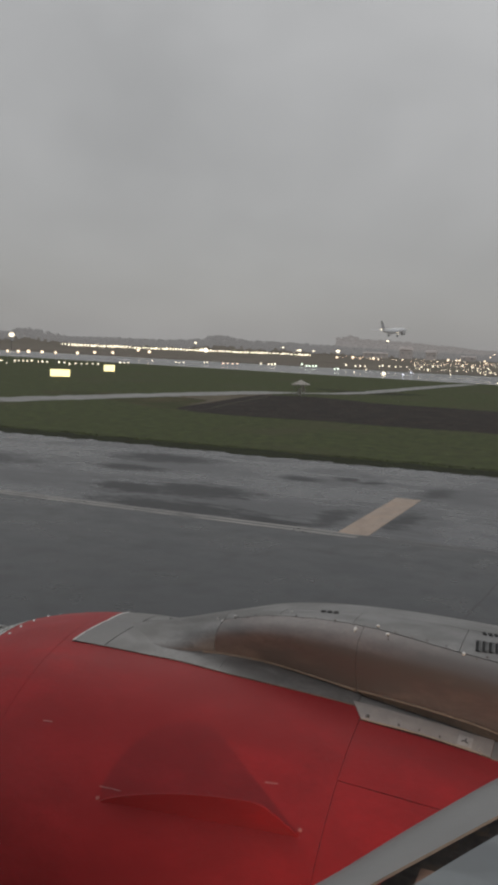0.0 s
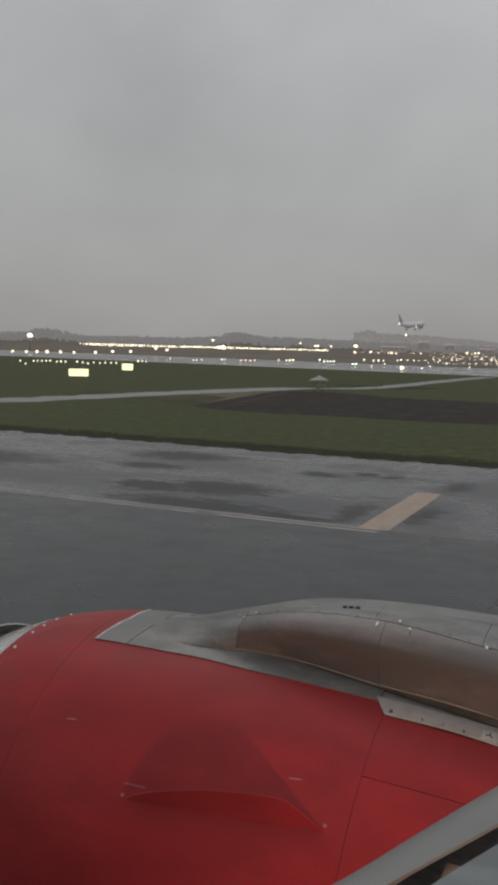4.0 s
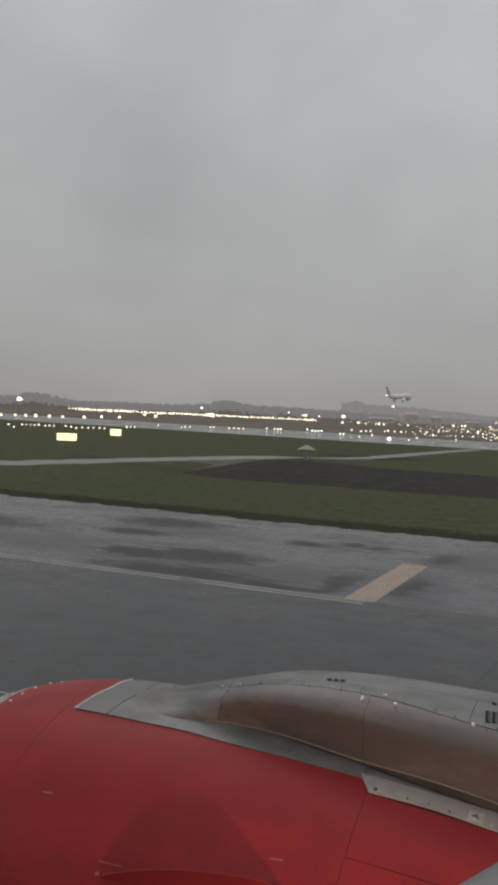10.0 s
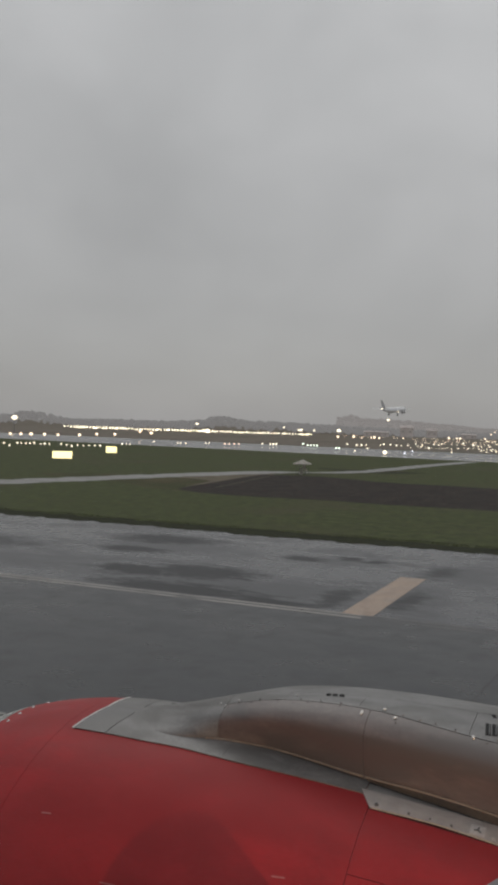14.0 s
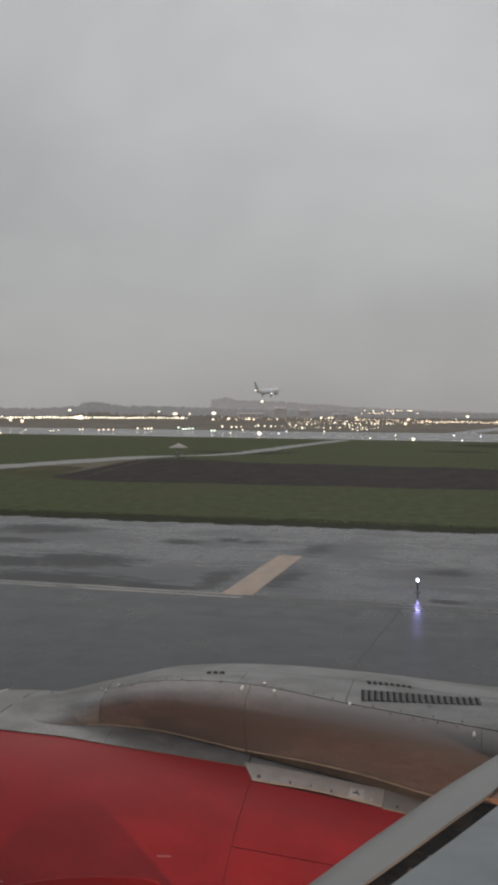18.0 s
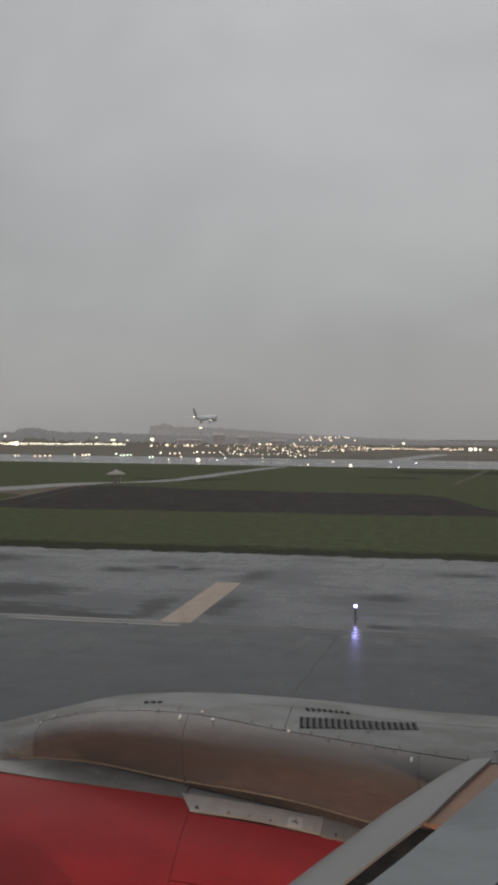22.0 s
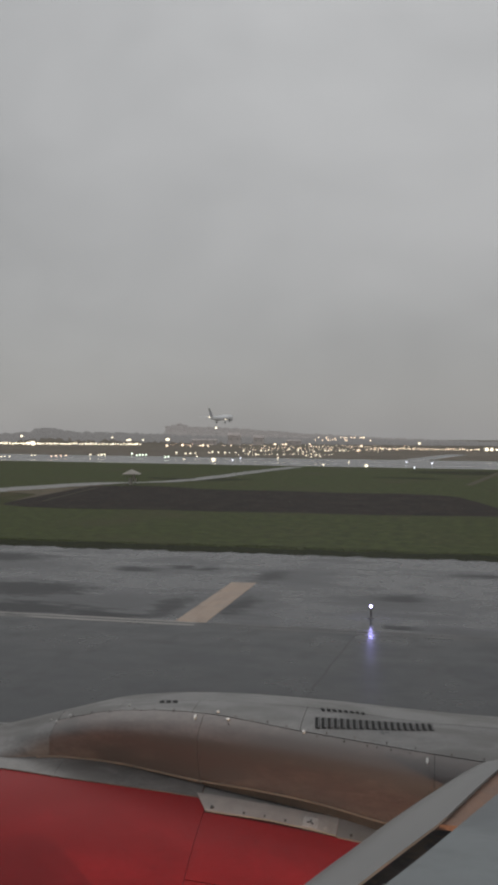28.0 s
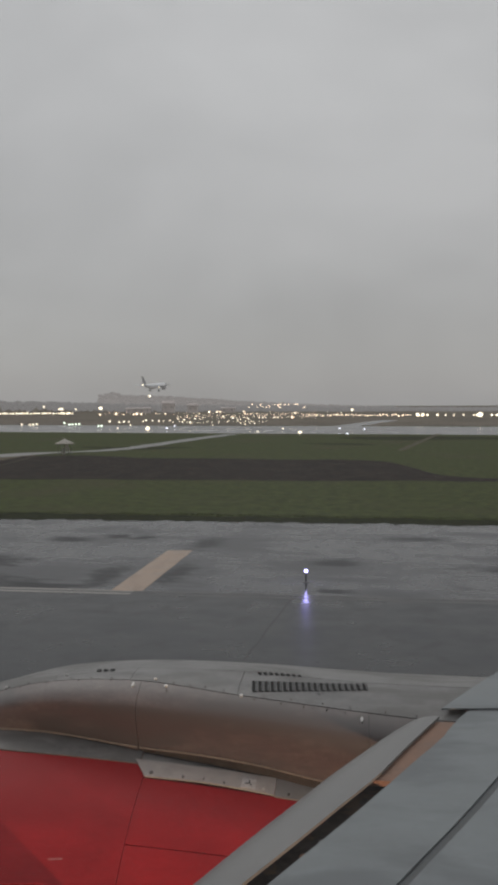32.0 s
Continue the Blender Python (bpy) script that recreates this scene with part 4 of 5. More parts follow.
def fuselage_shell():
    ss = [9, 6, 4, 2.5, 1.2, 0.215, -0.085, -0.6, -1.6, -3, -5, -8, -12]
    angs = [-180, -160, -140, -120, -100, -80, -60, -45, -30, -15, -4, 1.6, 12.2, 22, 35, 50, 65, 80, 100, 120, 140, 160, 180]
    verts, faces = [], []
    for s in ss:
        for a in angs[:-1]:
            verts.append(A(s, F_L + F_R * math.cos(radians(a)), F_Z + F_R * math.sin(radians(a))))
    n = len(angs) - 1
    for i in range(len(ss) - 1):
        for j in range(n):
            if ss[i] == 0.215 and angs[j] == 1.6:
                continue
            a, b = i * n + j, i * n + (j + 1) % n
            faces.append((a, b, b + n, a + n))
    faces += [tuple(range(n)), tuple(range((len(ss) - 1) * n, len(ss) * n))[::-1]]
    link_mesh("fuselage_skin", verts, faces, M_SKIN, fuselage, False, "unseen fuselage side with a cabin window, red chosen to tint the pylon")


fuselage_shell()


def landing_gear(x, y, top_z, r):
    part("gear_strut", cyl_bm(0.09, 0.09, top_z - r, 14, (x, y, (top_z + r) / 2)), M_POST, airliner, "steel landing gear strut")
    part("gear_axle", cyl_bm(0.05, 0.05, 0.7, 10, (x, y, r), Matrix.Rotation(radians(90), 4, "X")), M_POST, airliner)
    for sy in (-0.26, 0.26):
        part("gear_wheel", cyl_bm(r, r, 0.26, 28, (x, y + sy, r), Matrix.Rotation(radians(90), 4, "X")), M_RUBBER, airliner, "black landing gear tyre")


landing_gear(1.3, -0.6, 2.9, 0.55)
landing_gear(1.3, -3.06, 2.9, 0.55)
landing_gear(-7.0, F_L, 2.6, 0.38)


def window_pane():
    m = bpy.data.materials.new("hazy_window_acrylic")
    m.use_nodes = True
    t = m.node_tree
    t.nodes.clear()
    out, mix = t.nodes.new("ShaderNodeOutputMaterial"), t.nodes.new("ShaderNodeMixShader")
    clear, film = t.nodes.new("ShaderNodeBsdfTransparent"), t.nodes.new("ShaderNodeBsdfTranslucent")
    film.inputs["Color"].default_value = (0.8, 0.8, 0.8, 1)
    geo, haze = t.nodes.new("ShaderNodeNewGeometry"), t.nodes.new("ShaderNodeTexNoise")
    haze.inputs["Scale"].default_value, haze.inputs["Detail"].default_value = 14.0, 4.0
    amount = t.nodes.new("ShaderNodeMapRange")
    amount.inputs["From Min"].default_value, amount.inputs["From Max"].default_value = 0.35, 0.7
    amount.inputs["To Min"].default_value, amount.inputs["To Max"].default_value = 0.018, 0.040
    t.links.new(geo.outputs["Position"], haze.inputs["Vector"])
    t.links.new(haze.outputs["Fac"], amount.inputs["Value"])
    t.links.new(amount.outputs["Result"], mix.inputs["Fac"])
    t.links.new(clear.outputs[0], mix.inputs[1])
    t.links.new(film.outputs[0], mix.inputs[2])
    t.links.new(mix.outputs[0], out.inputs["Surface"])
    v = [(0.10, 0.115, 4.38), (-0.23, 0.115, 4.38), (-0.23, 0.115, 4.80), (0.10, 0.115, 4.80)]
    pane = link_mesh("window_pane", v, [(0, 1, 2, 3)], m, fuselage, False, "hazy rain-streaked acrylic cabin window pane")
    pane.visible_shadow = False


window_pane()


# ---- airfield things ----
def polar(bearing, d, z=0.0):
    """A place by its bearing (degrees towards the aircraft's nose from straight outboard) and its range."""
    return Vector((-math.sin(radians(bearing)) * d, math.cos(radians(bearing)) * d, z))


def turn_to_eye(bearing):
    return radians(bearing)


# blue taxiway edge light on its stem
def edge_light(x, y):
    top = tagged(new("taxiway_edge_light"), "lit blue taxiway edge light on a short dark stem", "taxiway light")
    top.location = (x, y, 0)
    part("base_plate", cyl_bm(0.09, 0.075, 0.03, 16, (0, 0, 0.015)), M_POST, top)
    part("stem", cyl_bm(0.022, 0.018, 0.22, 12, (0, 0, 0.13)), M_RUBBER, top)
    collar = part("collar", cyl_bm(0.045, 0.035, 0.03, 14, (0, 0, 0.245)), M_POST, top)
    part("lens", ball_bm(0.040, (0, 0, 0.30), 2, (1, 1, 1.15)), M_BLUE, collar, "glowing blue lens", True)
    return top


edge_light(-1.75, 23.1)
blue_data = bpy.data.lights.new("taxiway_lamp", "POINT")
blue_data.energy, blue_data.color, blue_data.shadow_soft_size = 4.0, (0.36, 0.33, 1.0), 0.06
new("taxiway_lamp", blue_data).location = (-1.75, 23.1, 0.43)


# small shelter with a pyramid roof in the grass
def shelter(x, y):
    top = tagged(new("equipment_shelter"), "small open equipment shelter with a pale pyramid roof on thin posts", "shelter")
    top.location = (x, y, -0.03)
    part("cabinet", box_bm((0.38, 0.36, 0.72), (-0.12, 0, 0.36), 0.02), M_HUT, top, "weathered metal cabinet")
    part("junction_box", box_bm((0.30, 0.22, 0.34), (0.48, 0.1, 0.55), 0.02), M_HUTROOF, top, "pale junction box on a post")
    part("box_post", cyl_bm(0.035, 0.035, 0.40, 8, (0.48, 0.1, 0.20)), M_POST, top)
    for sx in (-0.72, 0.72):
        for sy in (-0.62, 0.62):
            part("post", cyl_bm(0.030, 0.030, 1.12, 8, (sx, sy, 0.56)), M_POST, top)
    part("side_panel", box_bm((0.46, 0.03, 0.42), (0.50, -0.60, 0.84), 0.006), M_HUTROOF, top, "pale sheet panel between two posts")
    bm = bmesh.new()
    bmesh.ops.create_cone(bm, cap_ends=True, segments=4, radius1=1.42, radius2=0.10, depth=0.44)
    bmesh.ops.rotate(bm, matrix=Matrix.Rotation(radians(40), 3, "Z"), verts=bm.verts)
    bmesh.ops.translate(bm, vec=(0, 0, 1.38), verts=bm.verts)
    roof = part("roof", bm, M_HUTROOF, top, "pale sheet pyramid roof")
    part("fascia", box_bm((1.96, 1.96, 0.10), (0, 0, 1.13), 0.01, Matrix.Rotation(radians(-5), 4, "Z")), M_HUTROOF, roof)
    part("finial", cyl_bm(0.06, 0.02, 0.10, 8, (0, 0, 1.64)), M_HUTROOF, roof)
    return top


shelter(-29.3, 82.3).scale = (0.70, 0.70, 0.92)


# lit guidance signs
def guidance_sign(bearing, d, w, h, z0):
    top = tagged(new("guidance_sign"), "lit pale yellow airfield guidance sign on short legs", "sign", "airfield guidance signs")
    top.location = polar(bearing, d)
    top.rotation_euler.z = turn_to_eye(bearing)
    part("case", box_bm((w + 0.08, 0.22, h + 0.08), (0, 0.13, z0 + h / 2), 0.02), M_POST, top)
    part("face", box_bm((w, 0.02, h), (0, 0, z0 + h / 2), 0.006), M_SIGN, top, "glowing pale yellow face")
    for sx in (-0.35, 0.35):
        part("leg", cyl_bm(0.03, 0.03, z0 + 0.05, 8, (sx * w, 0.13, (z0 - 0.05) / 2)), M_POST, top)


guidance_sign(34.8, 105, 2.2, 0.80, 0.16)
guidance_sign(31.77, 125, 1.45, 0.86, 0.24)


# airfield lamps: a post with a globe, repeated by bearing and range
LAMPS = {}


def lamp(kind, bearing, d, h, px):
    """px: the apparent half-width of the glare, in thousandths of a radian."""
    r = max(0.05, px * d * 0.00050)
    key = (kind, round(h, 1), round(r, 2))
    if key not in LAMPS:
        name, label, mat, group = kind
        top = tagged(new(name), label, "lamp", group)
        part("post", cyl_bm(0.03, 0.02, h, 6, (0, 0, h / 2)), M_POST, top)
        part("globe", ball_bm(r, (0, 0, h + r * 0.3), 2, (1, 1, 0.9)), mat, top, "", True)
        LAMPS[key] = top
        top.location = polar(bearing, d)
        return top
    return copy_thing(LAMPS[key], Matrix.Translation(polar(bearing, d)))


APRON_K = ("apron_lamp", "lit warm white apron lamp on a post", M_COOL, "row of apron lamps")
WARM_K = ("flood_lamp", "lit warm flood lamp on a post", M_WARM, "flood lamps")
RUN_K = ("runway_light", "lit white runway light on a low post", M_COOL, "runway lights")
AMBER_K = ("amber_light", "lit amber runway light on a low post", M_AMBER, "amber runway lights")
GREEN_K = ("green_light", "lit greenish white runway light on a low post", M_GREEN, "green runway lights")
PALE_K = ("guard_light", "lit bluish white light on a low post", M_PALEBLUE, "bluish lights")

rng = random.Random(12)
# long even row of apron lamps
for i in range(90):
    b = 34.3 - 0.171 * i
    big = 1.7 if i in (49,) else rng.uniform(0.7, 1.25)
    lamp(APRON_K, b + rng.uniform(-0.03, 0.03), 470, 0.6 + 0.2 * rng.choice((0, 1)), round(1.95 * big, 1))
# dense run of lamps at the near end of the row
for i in range(22):
    lamp(APRON_K, 34.7 - 0.2 * i, 440, 1.4, 1.6)
lamp(APRON_K, 25.72, 430, 1.0, 5.2)
lamp(APRON_K, 26.0, 440, 1.0, 3.2)
# lamps before the row
for b, d in ((41.6, 150), (40.7, 150), (39.74, 149), (38.8, 150), (37.98, 150), (37.34, 151), (36.73, 151), (35.91, 152), (35.09, 152), (33.77, 155), (32.7, 170), (31.58, 175), (30.0, 240), (29.3, 212)):
    lamp(WARM_K, b, d, 2.0, round(2.6 + 1.2 * rng.random(), 1))
# runway lights in groups
for b, d in ((40.6, 147), (39.7, 148), (38.35, 150), (38.02, 137), (37.54, 151), (37.3, 152), (37.03, 152), (36.79, 152), (36.53, 154), (36.13, 150), (35.88, 151), (35.61, 151), (34.88, 152), (34.55, 149), (34.23, 143), (33.87, 148), (33.49, 147), (33.16, 148), (32.8, 149), (32.47, 149), (31.1, 163), (30.85, 164), (30.6, 164), (29.1, 190), (27.6, 183), (27.4, 184), (27.1, 185), (25.8, 193), (25.6, 195), (22.2, 205), (21.7, 202), (21.5, 203), (21.3, 205)):
    lamp(RUN_K, b, d, 0.5, round(1.3 + 0.8 * rng.random(), 1))
for b, d in ((24.6, 189), (24.3, 191), (24.0, 192), (23.7, 194)):
    lamp(AMBER_K, b, d, 0.5, 1.7)
for b, d in ((19.6, 217), (19.3, 200), (19.1, 201), (18.9, 203), (18.7, 204), (17.5, 183), (17.3, 184)):
    lamp(GREEN_K, b, d, 0.5, 2.0)
# mixed cluster on the middle of the field
for b, d in ((17.4, 348), (16.4, 375), (15.9, 342), (15.3, 357), (15.1, 364), (14.8, 348), (13.3, 366), (10.5, 450), (10.0, 453), (9.8, 462), (8.3, 480), (8.2, 367), (7.3, 243), (5.0, 384), (5.2, 249)):
    lamp(WARM_K, b, d, 1.2, round(1.5 + 1.5 * rng.random(), 1))
for b, d in ((16.8, 194), (16.2, 186), (15.9, 188), (15.6, 191), (14.7, 198), (14.5, 207), (14.1, 203), (13.7, 199), (13.4, 202), (13.0, 205), (12.5, 228), (12.1, 214), (11.7, 177), (11.4, 230), (11.1, 225), (10.9, 248), (9.6, 268), (9.0, 240), (8.7, 225), (8.5, 219), (8.0, 224), (8.5, 173), (8.2, 162), (7.9, 174), (7.6, 168), (7.1, 244), (6.4, 245), (6.1, 246)):
    lamp(RUN_K, b, d, 1.2, round(1.1 + 1.0 * rng.random(), 1))
for i in range(48):
    lamp(WARM_K, 12.8 - 9.0 * rng.random(), 240 + 120 * rng.random(), 1.5, round(0.5 + 0.7 * rng.random(), 1))
# the two dense rows in front of the cluster
for i in range(30):
    lamp(RUN_K, 12.7 - 0.205 * i + rng.uniform(-0.12, 0.12), 178 + 16 * rng.random(), 1.2, round(0.6 + 0.7 * rng.random(), 1))
for i in range(46):
    lamp((WARM_K, APRON_K)[i % 2], 12.6 - 0.2 * i + rng.uniform(-0.1, 0.1), 225 + 45 * rng.random(), 1.4, round(0.5 + 0.6 * rng.random(), 1))
# faint far lamps scattered between the brighter ones
for i in range(70):
    lamp((WARM_K, AMBER_K, WARM_K, APRON_K)[i % 4], 17.5 - 16.0 * rng.random(), 330 + 130 * rng.random(), 1.0, round(0.5 + 0.4 * rng.random(), 1))
# the rows that thin out towards the far right of the field
for i in range(52):
    b = 4.2 - 0.125 * i
    lamp(WARM_K, b + rng.uniform(-0.06, 0.06), 330, round(0.5 + 0.6 * rng.random(), 1), round(0.8 + 0.9 * rng.random(), 1))
for i in range(24):
    lamp(WARM_K, 8.0 - 3.6 * rng.random(), 520, 4.2 + 0.8 * rng.choice((-1, 0, 1)), round(0.8 + 0.8 * rng.random(), 1))
for b, r in ((-2.7, 4.2), (-3.0, 3.6), (-3.3, 2.4), (-3.9, 2.5), (-4.4, 1.8), (-4.9, 1.6), (-6.3, 2.5), (-6.5, 5.5), (-7.2, 2.6), (-7.5, 2.6), (-5.5, 1.8), (-6.1, 1.8)):
    lamp(APRON_K, b, 260, 1.6, r)
# single lights beside the runway, nearer
for b, d, r in ((14.42, 164, 4.4), (4.7, 137, 3.6), (16.3, 171, 1.3), (15.5, 195, 1.6), (10.3, 187, 1.6), (7.4, 141, 1.5), (5.8, 159, 1.4)):
    lamp(RUN_K, b, d, 0.4, r)
for b, d in ((13.2, 166), (12.7, 186), (2.2, 163), (1.7, 132), (0.6, 157)):
    lamp(PALE_K, b, d, 0.4, 1.6)


# tall masts with a lamp head
def mast(bearing, d, h, r, label="tall mast with a lit white lamp", mat=M_COOL):
    top = tagged(new("light_mast"), label, "light mast", "light masts")
    top.location = polar(bearing, d)
    part("mast_pole", cyl_bm(0.16, 0.07, h, 8, (0, 0, h / 2)), M_POST, top)
    part("lamp_head", ball_bm(r, (0, 0, h), 2, (1.25, 1, 0.85)), mat, top, "", True)


for b, d, e, r in ((14.27, 700, 0.62, 1.7), (26.4, 600, 0.0, 1.8), (20.84, 520, -0.05, 1.3), (19.75, 500, -0.19, 1.9), (17.35, 480, -0.15, 2.6), (37.75, 300, 0.03, 3.8), (1.4, 420, -0.29, 1.8), (19.9, 480, -0.2, 1.4), (18.9, 490, -0.2, 1.3)):
    mast(b, d, 4.6 + d * math.tan(radians(e)), r * d * 0.0007)


# ---- grass blades along the pavement ----
def grass_blades(name, count, x0, x1, y0, y1, low, high, mat, label, lean, seed):
    rng = random.Random(seed)
    verts, faces = [], []
    for i in range(count):
        u = rng.random()
        x, y = x0 + (x1 - x0) * rng.random(), y0 + (y1 - y0) * u
        y += 0.35 * noise.fractal(Vector((x * 0.5, 3.1, 1.7)), 0.9, 2.0, 4)
        h = rng.uniform(low, high)
        turn = rng.uniform(0, math.pi)
        for k in range(3):
            a = turn + k * 1.05
            w = h * rng.uniform(0.25, 0.5)
            dx, dy = w * math.cos(a), w * math.sin(a)
            n = len(verts)
            verts += [(x - dx, y - dy, -0.03), (x + dx, y + dy, -0.03),
                      (x + rng.uniform(-lean, lean) * h, y + rng.uniform(-lean, lean) * h, -0.03 + h)]
            faces.append((n, n + 1, n + 2))
    tagged(link_mesh(name, verts, faces, mat), label, "grass", "", "stuff")


grass_blades("verge_grass", 12000, -52, 14, 35.3, 37.4, 0.015, 0.055, M_TUFT, "dark wet grass growing over the pavement edge", 0.8, 21)


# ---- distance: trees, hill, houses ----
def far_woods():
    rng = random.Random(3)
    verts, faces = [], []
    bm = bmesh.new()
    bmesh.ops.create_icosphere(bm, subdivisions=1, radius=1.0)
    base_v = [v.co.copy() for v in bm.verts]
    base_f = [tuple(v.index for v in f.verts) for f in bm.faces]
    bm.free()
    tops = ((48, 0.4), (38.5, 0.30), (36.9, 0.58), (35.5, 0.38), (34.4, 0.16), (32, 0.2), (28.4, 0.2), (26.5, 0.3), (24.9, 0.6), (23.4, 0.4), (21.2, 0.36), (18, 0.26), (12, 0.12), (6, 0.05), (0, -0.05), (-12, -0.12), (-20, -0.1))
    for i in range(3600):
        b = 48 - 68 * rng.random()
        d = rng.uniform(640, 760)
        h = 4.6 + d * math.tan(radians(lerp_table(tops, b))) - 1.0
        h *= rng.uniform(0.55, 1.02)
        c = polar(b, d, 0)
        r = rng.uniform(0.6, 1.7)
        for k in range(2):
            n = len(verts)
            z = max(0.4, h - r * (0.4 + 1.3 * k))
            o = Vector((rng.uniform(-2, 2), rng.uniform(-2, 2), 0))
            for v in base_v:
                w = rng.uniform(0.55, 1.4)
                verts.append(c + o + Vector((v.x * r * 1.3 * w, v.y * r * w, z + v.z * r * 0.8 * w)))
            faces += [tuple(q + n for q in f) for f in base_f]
    tagged(link_mesh("far_woods", verts, faces, M_LEAF), "line of distant trees behind the airfield, haze put in as a faint glow", "trees", "", "stuff")


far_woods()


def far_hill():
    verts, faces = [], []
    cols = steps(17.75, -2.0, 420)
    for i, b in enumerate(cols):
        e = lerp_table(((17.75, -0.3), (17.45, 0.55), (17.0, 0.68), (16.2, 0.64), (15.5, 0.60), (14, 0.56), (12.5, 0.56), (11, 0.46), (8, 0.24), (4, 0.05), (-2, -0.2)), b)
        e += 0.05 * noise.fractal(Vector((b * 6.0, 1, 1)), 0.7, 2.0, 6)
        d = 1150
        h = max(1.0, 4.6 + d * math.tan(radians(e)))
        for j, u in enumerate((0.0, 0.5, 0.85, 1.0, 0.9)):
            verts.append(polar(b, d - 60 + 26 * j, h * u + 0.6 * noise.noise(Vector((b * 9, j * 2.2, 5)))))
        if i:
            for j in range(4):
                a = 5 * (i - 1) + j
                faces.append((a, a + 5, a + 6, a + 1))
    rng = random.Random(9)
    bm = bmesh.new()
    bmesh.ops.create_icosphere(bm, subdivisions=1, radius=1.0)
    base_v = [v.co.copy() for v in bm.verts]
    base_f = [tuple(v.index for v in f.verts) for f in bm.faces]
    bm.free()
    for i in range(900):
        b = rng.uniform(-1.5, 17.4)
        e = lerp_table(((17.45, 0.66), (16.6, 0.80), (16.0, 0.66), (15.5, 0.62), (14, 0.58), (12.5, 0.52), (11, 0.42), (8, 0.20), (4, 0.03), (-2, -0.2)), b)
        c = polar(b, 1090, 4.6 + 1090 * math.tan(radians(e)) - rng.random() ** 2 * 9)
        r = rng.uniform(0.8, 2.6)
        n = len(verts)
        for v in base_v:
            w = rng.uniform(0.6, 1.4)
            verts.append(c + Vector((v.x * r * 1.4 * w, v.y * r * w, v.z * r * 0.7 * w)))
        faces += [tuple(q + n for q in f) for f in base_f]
    tagged(link_mesh("backdrop", verts, faces, M_HILL, None, True), "wooded hill on the skyline, its haze put in as a glow", "hill", "", "structure")


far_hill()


def house(bearing, d, w, h, dep=9.0, roof_h=1.6):
    top = tagged(new("house"), "pale distant house with a low roof on the hill side", "house", "houses on the skyline")
    top.location = polar(bearing, d)
    top.rotation_euler.z = turn_to_eye(bearing)
    part("wall", box_bm((w, dep, h), (0, 0, h / 2)), M_HOUSE, top)
    v = [(-w / 2 - 0.4, -dep / 2 - 0.4, h), (w / 2 + 0.4, -dep / 2 - 0.4, h), (w / 2 + 0.4, dep / 2 + 0.4, h), (-w / 2 - 0.4, dep / 2 + 0.4, h), (-w / 2, 0, h + roof_h), (w / 2, 0, h + roof_h)]
    link_mesh("roof", v, [(0, 1, 5, 4), (2, 3, 4, 5), (1, 2, 5), (3, 0, 4), (3, 2, 1, 0)], M_ROOF, top)
    n = max(2, int(w / 4))
    for i in range(n):
        x = -w / 2 + w * (i + 0.5) / n
        frame_ = part("window", box_bm((1.5, 0.10, 1.4), (x, -dep / 2 - 0.03, h * 0.6)), M_HOUSE, top)
        part("pane", box_bm((1.2, 0.06, 1.1), (x, -dep / 2 - 0.07, h * 0.6)), M_PANE, frame_)


for b, d, w, h, r in ((15.0, 590, 16.0, 2.7, 0.8), (13.1, 600, 8.5, 6.0, 2.0), (11.55, 600, 7.0, 4.6, 1.7), (9.3, 610, 10.0, 2.6, 0.9)):
    house(b, d, w, h, 9.0, r)


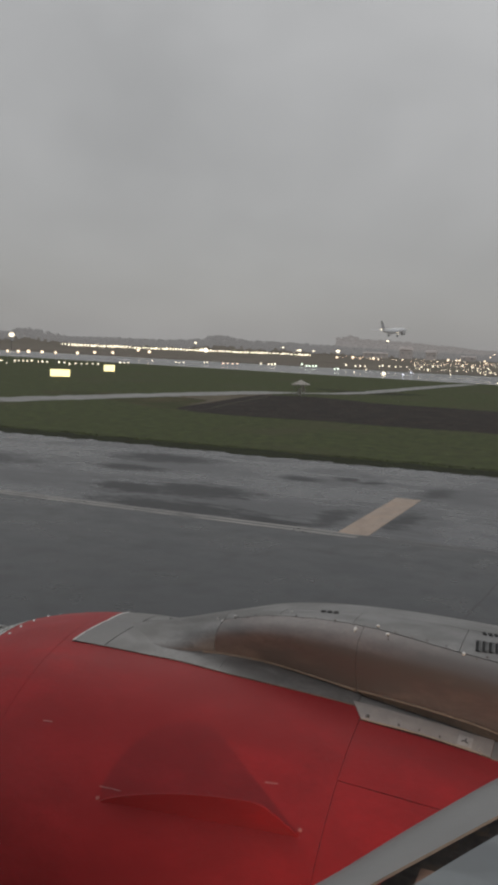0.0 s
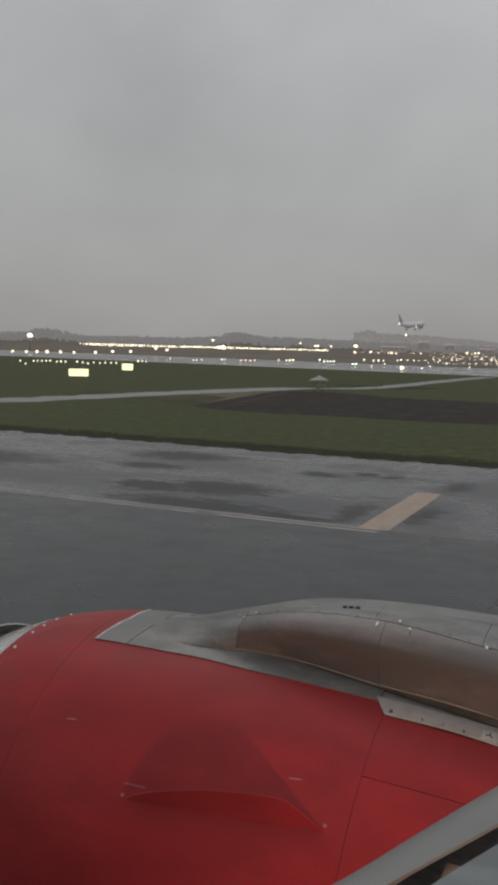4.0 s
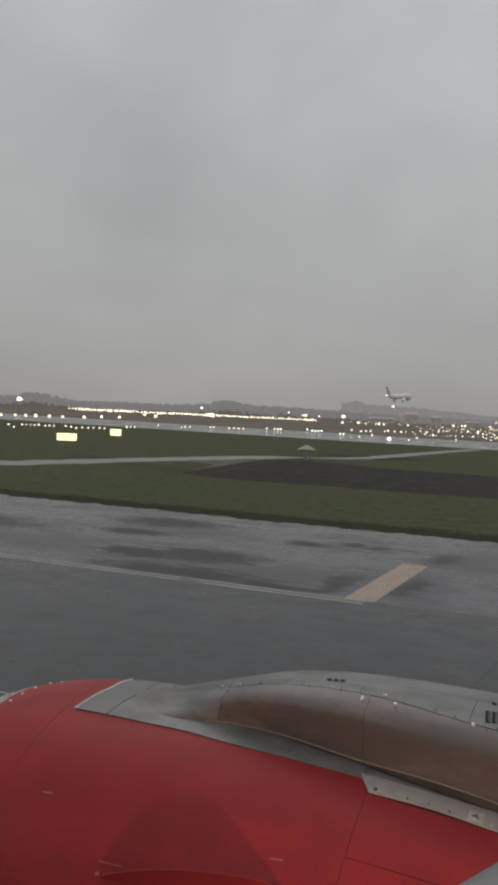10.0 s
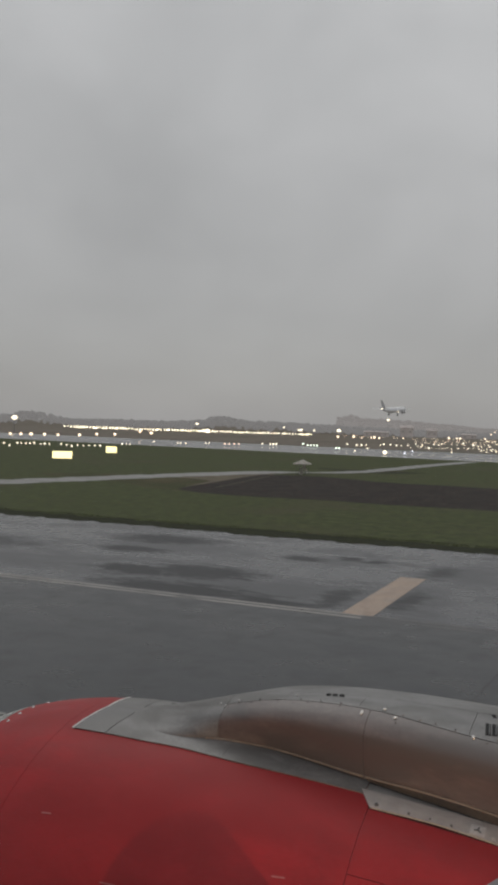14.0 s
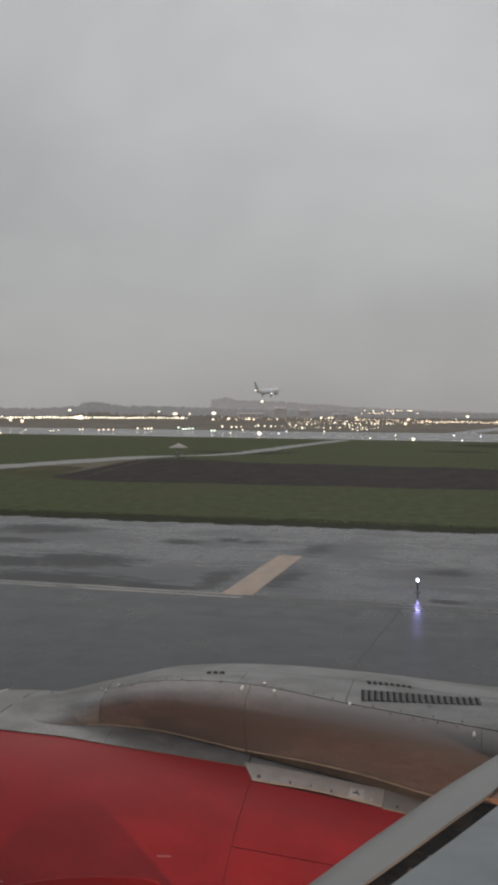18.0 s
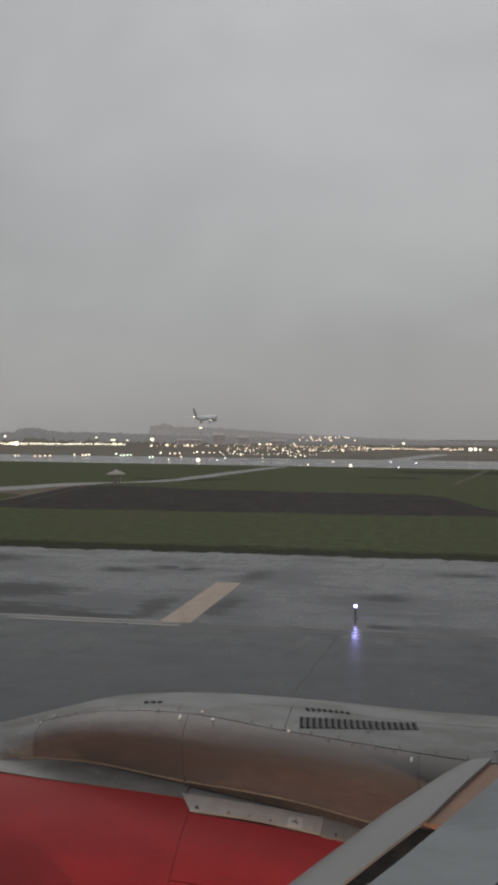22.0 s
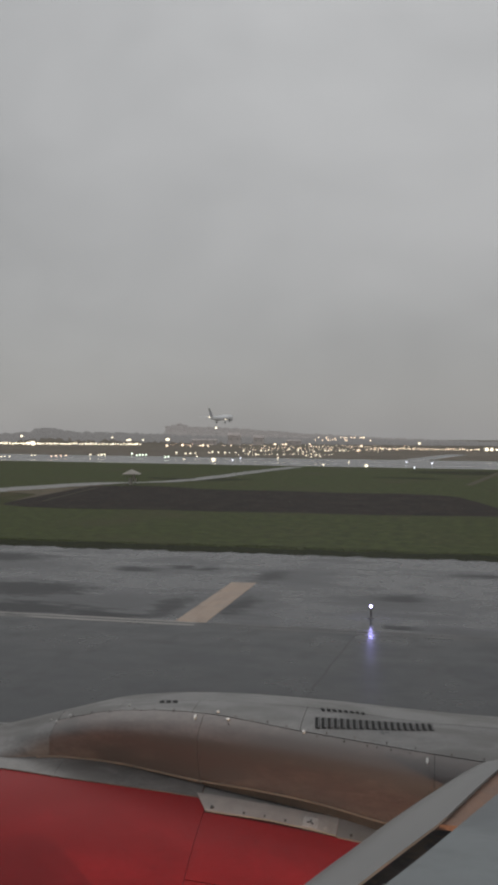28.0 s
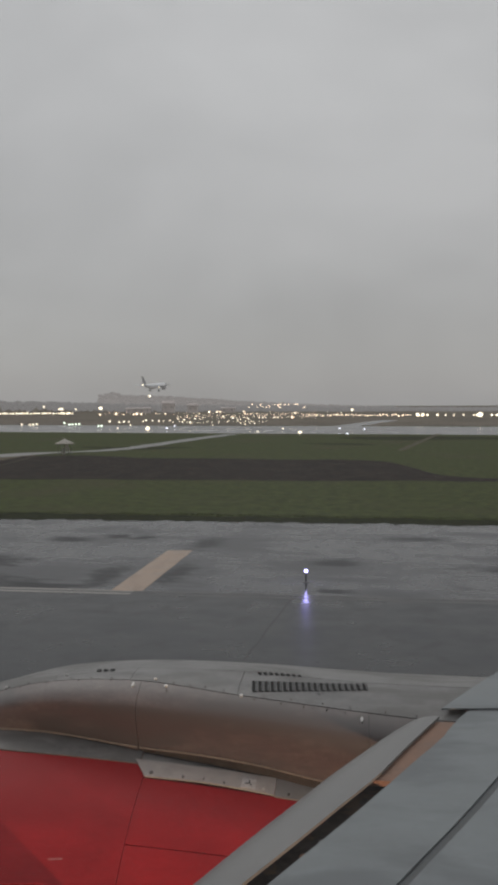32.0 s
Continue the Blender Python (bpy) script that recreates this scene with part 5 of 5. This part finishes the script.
# ---- the landing jet ----
def jet(at, heading, pitch):
    top = tagged(new("jet"), "grey twin-engine jet coming in low with its gear down", "airplane")
    top.matrix_world = Matrix.Translation(at) @ pose(0, 0, 0, 0, -pitch, heading)
    # fuselage along +x
    prof = ((18.5, 0.05), (18.0, 0.8), (16.8, 1.45), (14.5, 1.95), (11, 2.0), (-6, 2.0), (-11, 1.6), (-15, 0.9), (-18.5, 0.25))
    rings = []
    for x, r in prof:
        lift = 0.0 if x > -6 else 0.9 * ((-6 - x) / 12.5) ** 1.2
        rings.append([(Vector((x, r * math.cos(a), r * math.sin(a) + lift)), Vector((0, math.cos(a), math.sin(a)))) for a in steps(0, 2 * math.pi, 20)])
    shell("jet_body", rings[::-1], M_JET, top, 0.05)

    def blade(name, root, tip, cr, ct, t, mat, up=False):
        v = []
        for (x, y, z), c in ((root, cr), (tip, ct)):
            for dx, dz in ((0.0, 0.0), (-0.35 * c, t * c), (-c, 0.0), (-0.35 * c, -t * 0.5 * c)):
                v.append((x + dx, y + (dz if up else 0), z + (0 if up else dz)))
        link_mesh(name, v, [(0, 1, 5, 4), (1, 2, 6, 5), (2, 3, 7, 6), (3, 0, 4, 7), (3, 2, 1, 0), (4, 5, 6, 7)], mat, top)

    for sy in (-1, 1):
        blade("jet_wing", (4.5, sy * 1.5, -1.0), (-4.0, sy * 17, 1.4), 7.0, 1.6, 0.12, M_JETDARK)
        blade("tailplane", (-14.2, sy * 0.6, 1.2), (-17.6, sy * 6.2, 1.8), 3.6, 1.4, 0.1, M_JETDARK)
        e = part("jet_engine", cyl_bm(1.1, 0.8, 3.6, 18, (4.0, sy * 5.75, -1.9), Matrix.Rotation(radians(-90), 4, "Y")), M_JETDARK, top)
        gear = part("main_gear", cyl_bm(0.16, 0.16, 2.4, 8, (-1.0, sy * 3.8, -2.4)), M_JETDARK, top)
        part("main_wheel", cyl_bm(0.6, 0.6, 0.9, 16, (-1.0, sy * 3.8, -3.6), Matrix.Rotation(radians(90), 4, "X")), M_RUBBER, gear, "black tyre")
    blade("tail_fin", (-12.5, 0, 1.8), (-18.0, 0, 8.2), 5.6, 2.2, 0.06, M_JETDARK, True)
    gear = part("nose_gear", cyl_bm(0.12, 0.12, 2.0, 8, (12.5, 0, -2.6)), M_JETDARK, top)
    part("nose_wheel", cyl_bm(0.42, 0.42, 0.5, 14, (12.5, 0, -3.6), Matrix.Rotation(radians(90), 4, "X")), M_RUBBER, gear, "black tyre")
    part("tail_light", ball_bm(0.55, (-18.6, 0, 1.6), 2), M_COOL, top, "lit white tail light")
    part("landing_light", ball_bm(0.45, (3.5, -1.8, -1.6), 2), M_COOL, top, "lit landing light")


jet(polar(13.94, 700, 20.0), 75, 4)
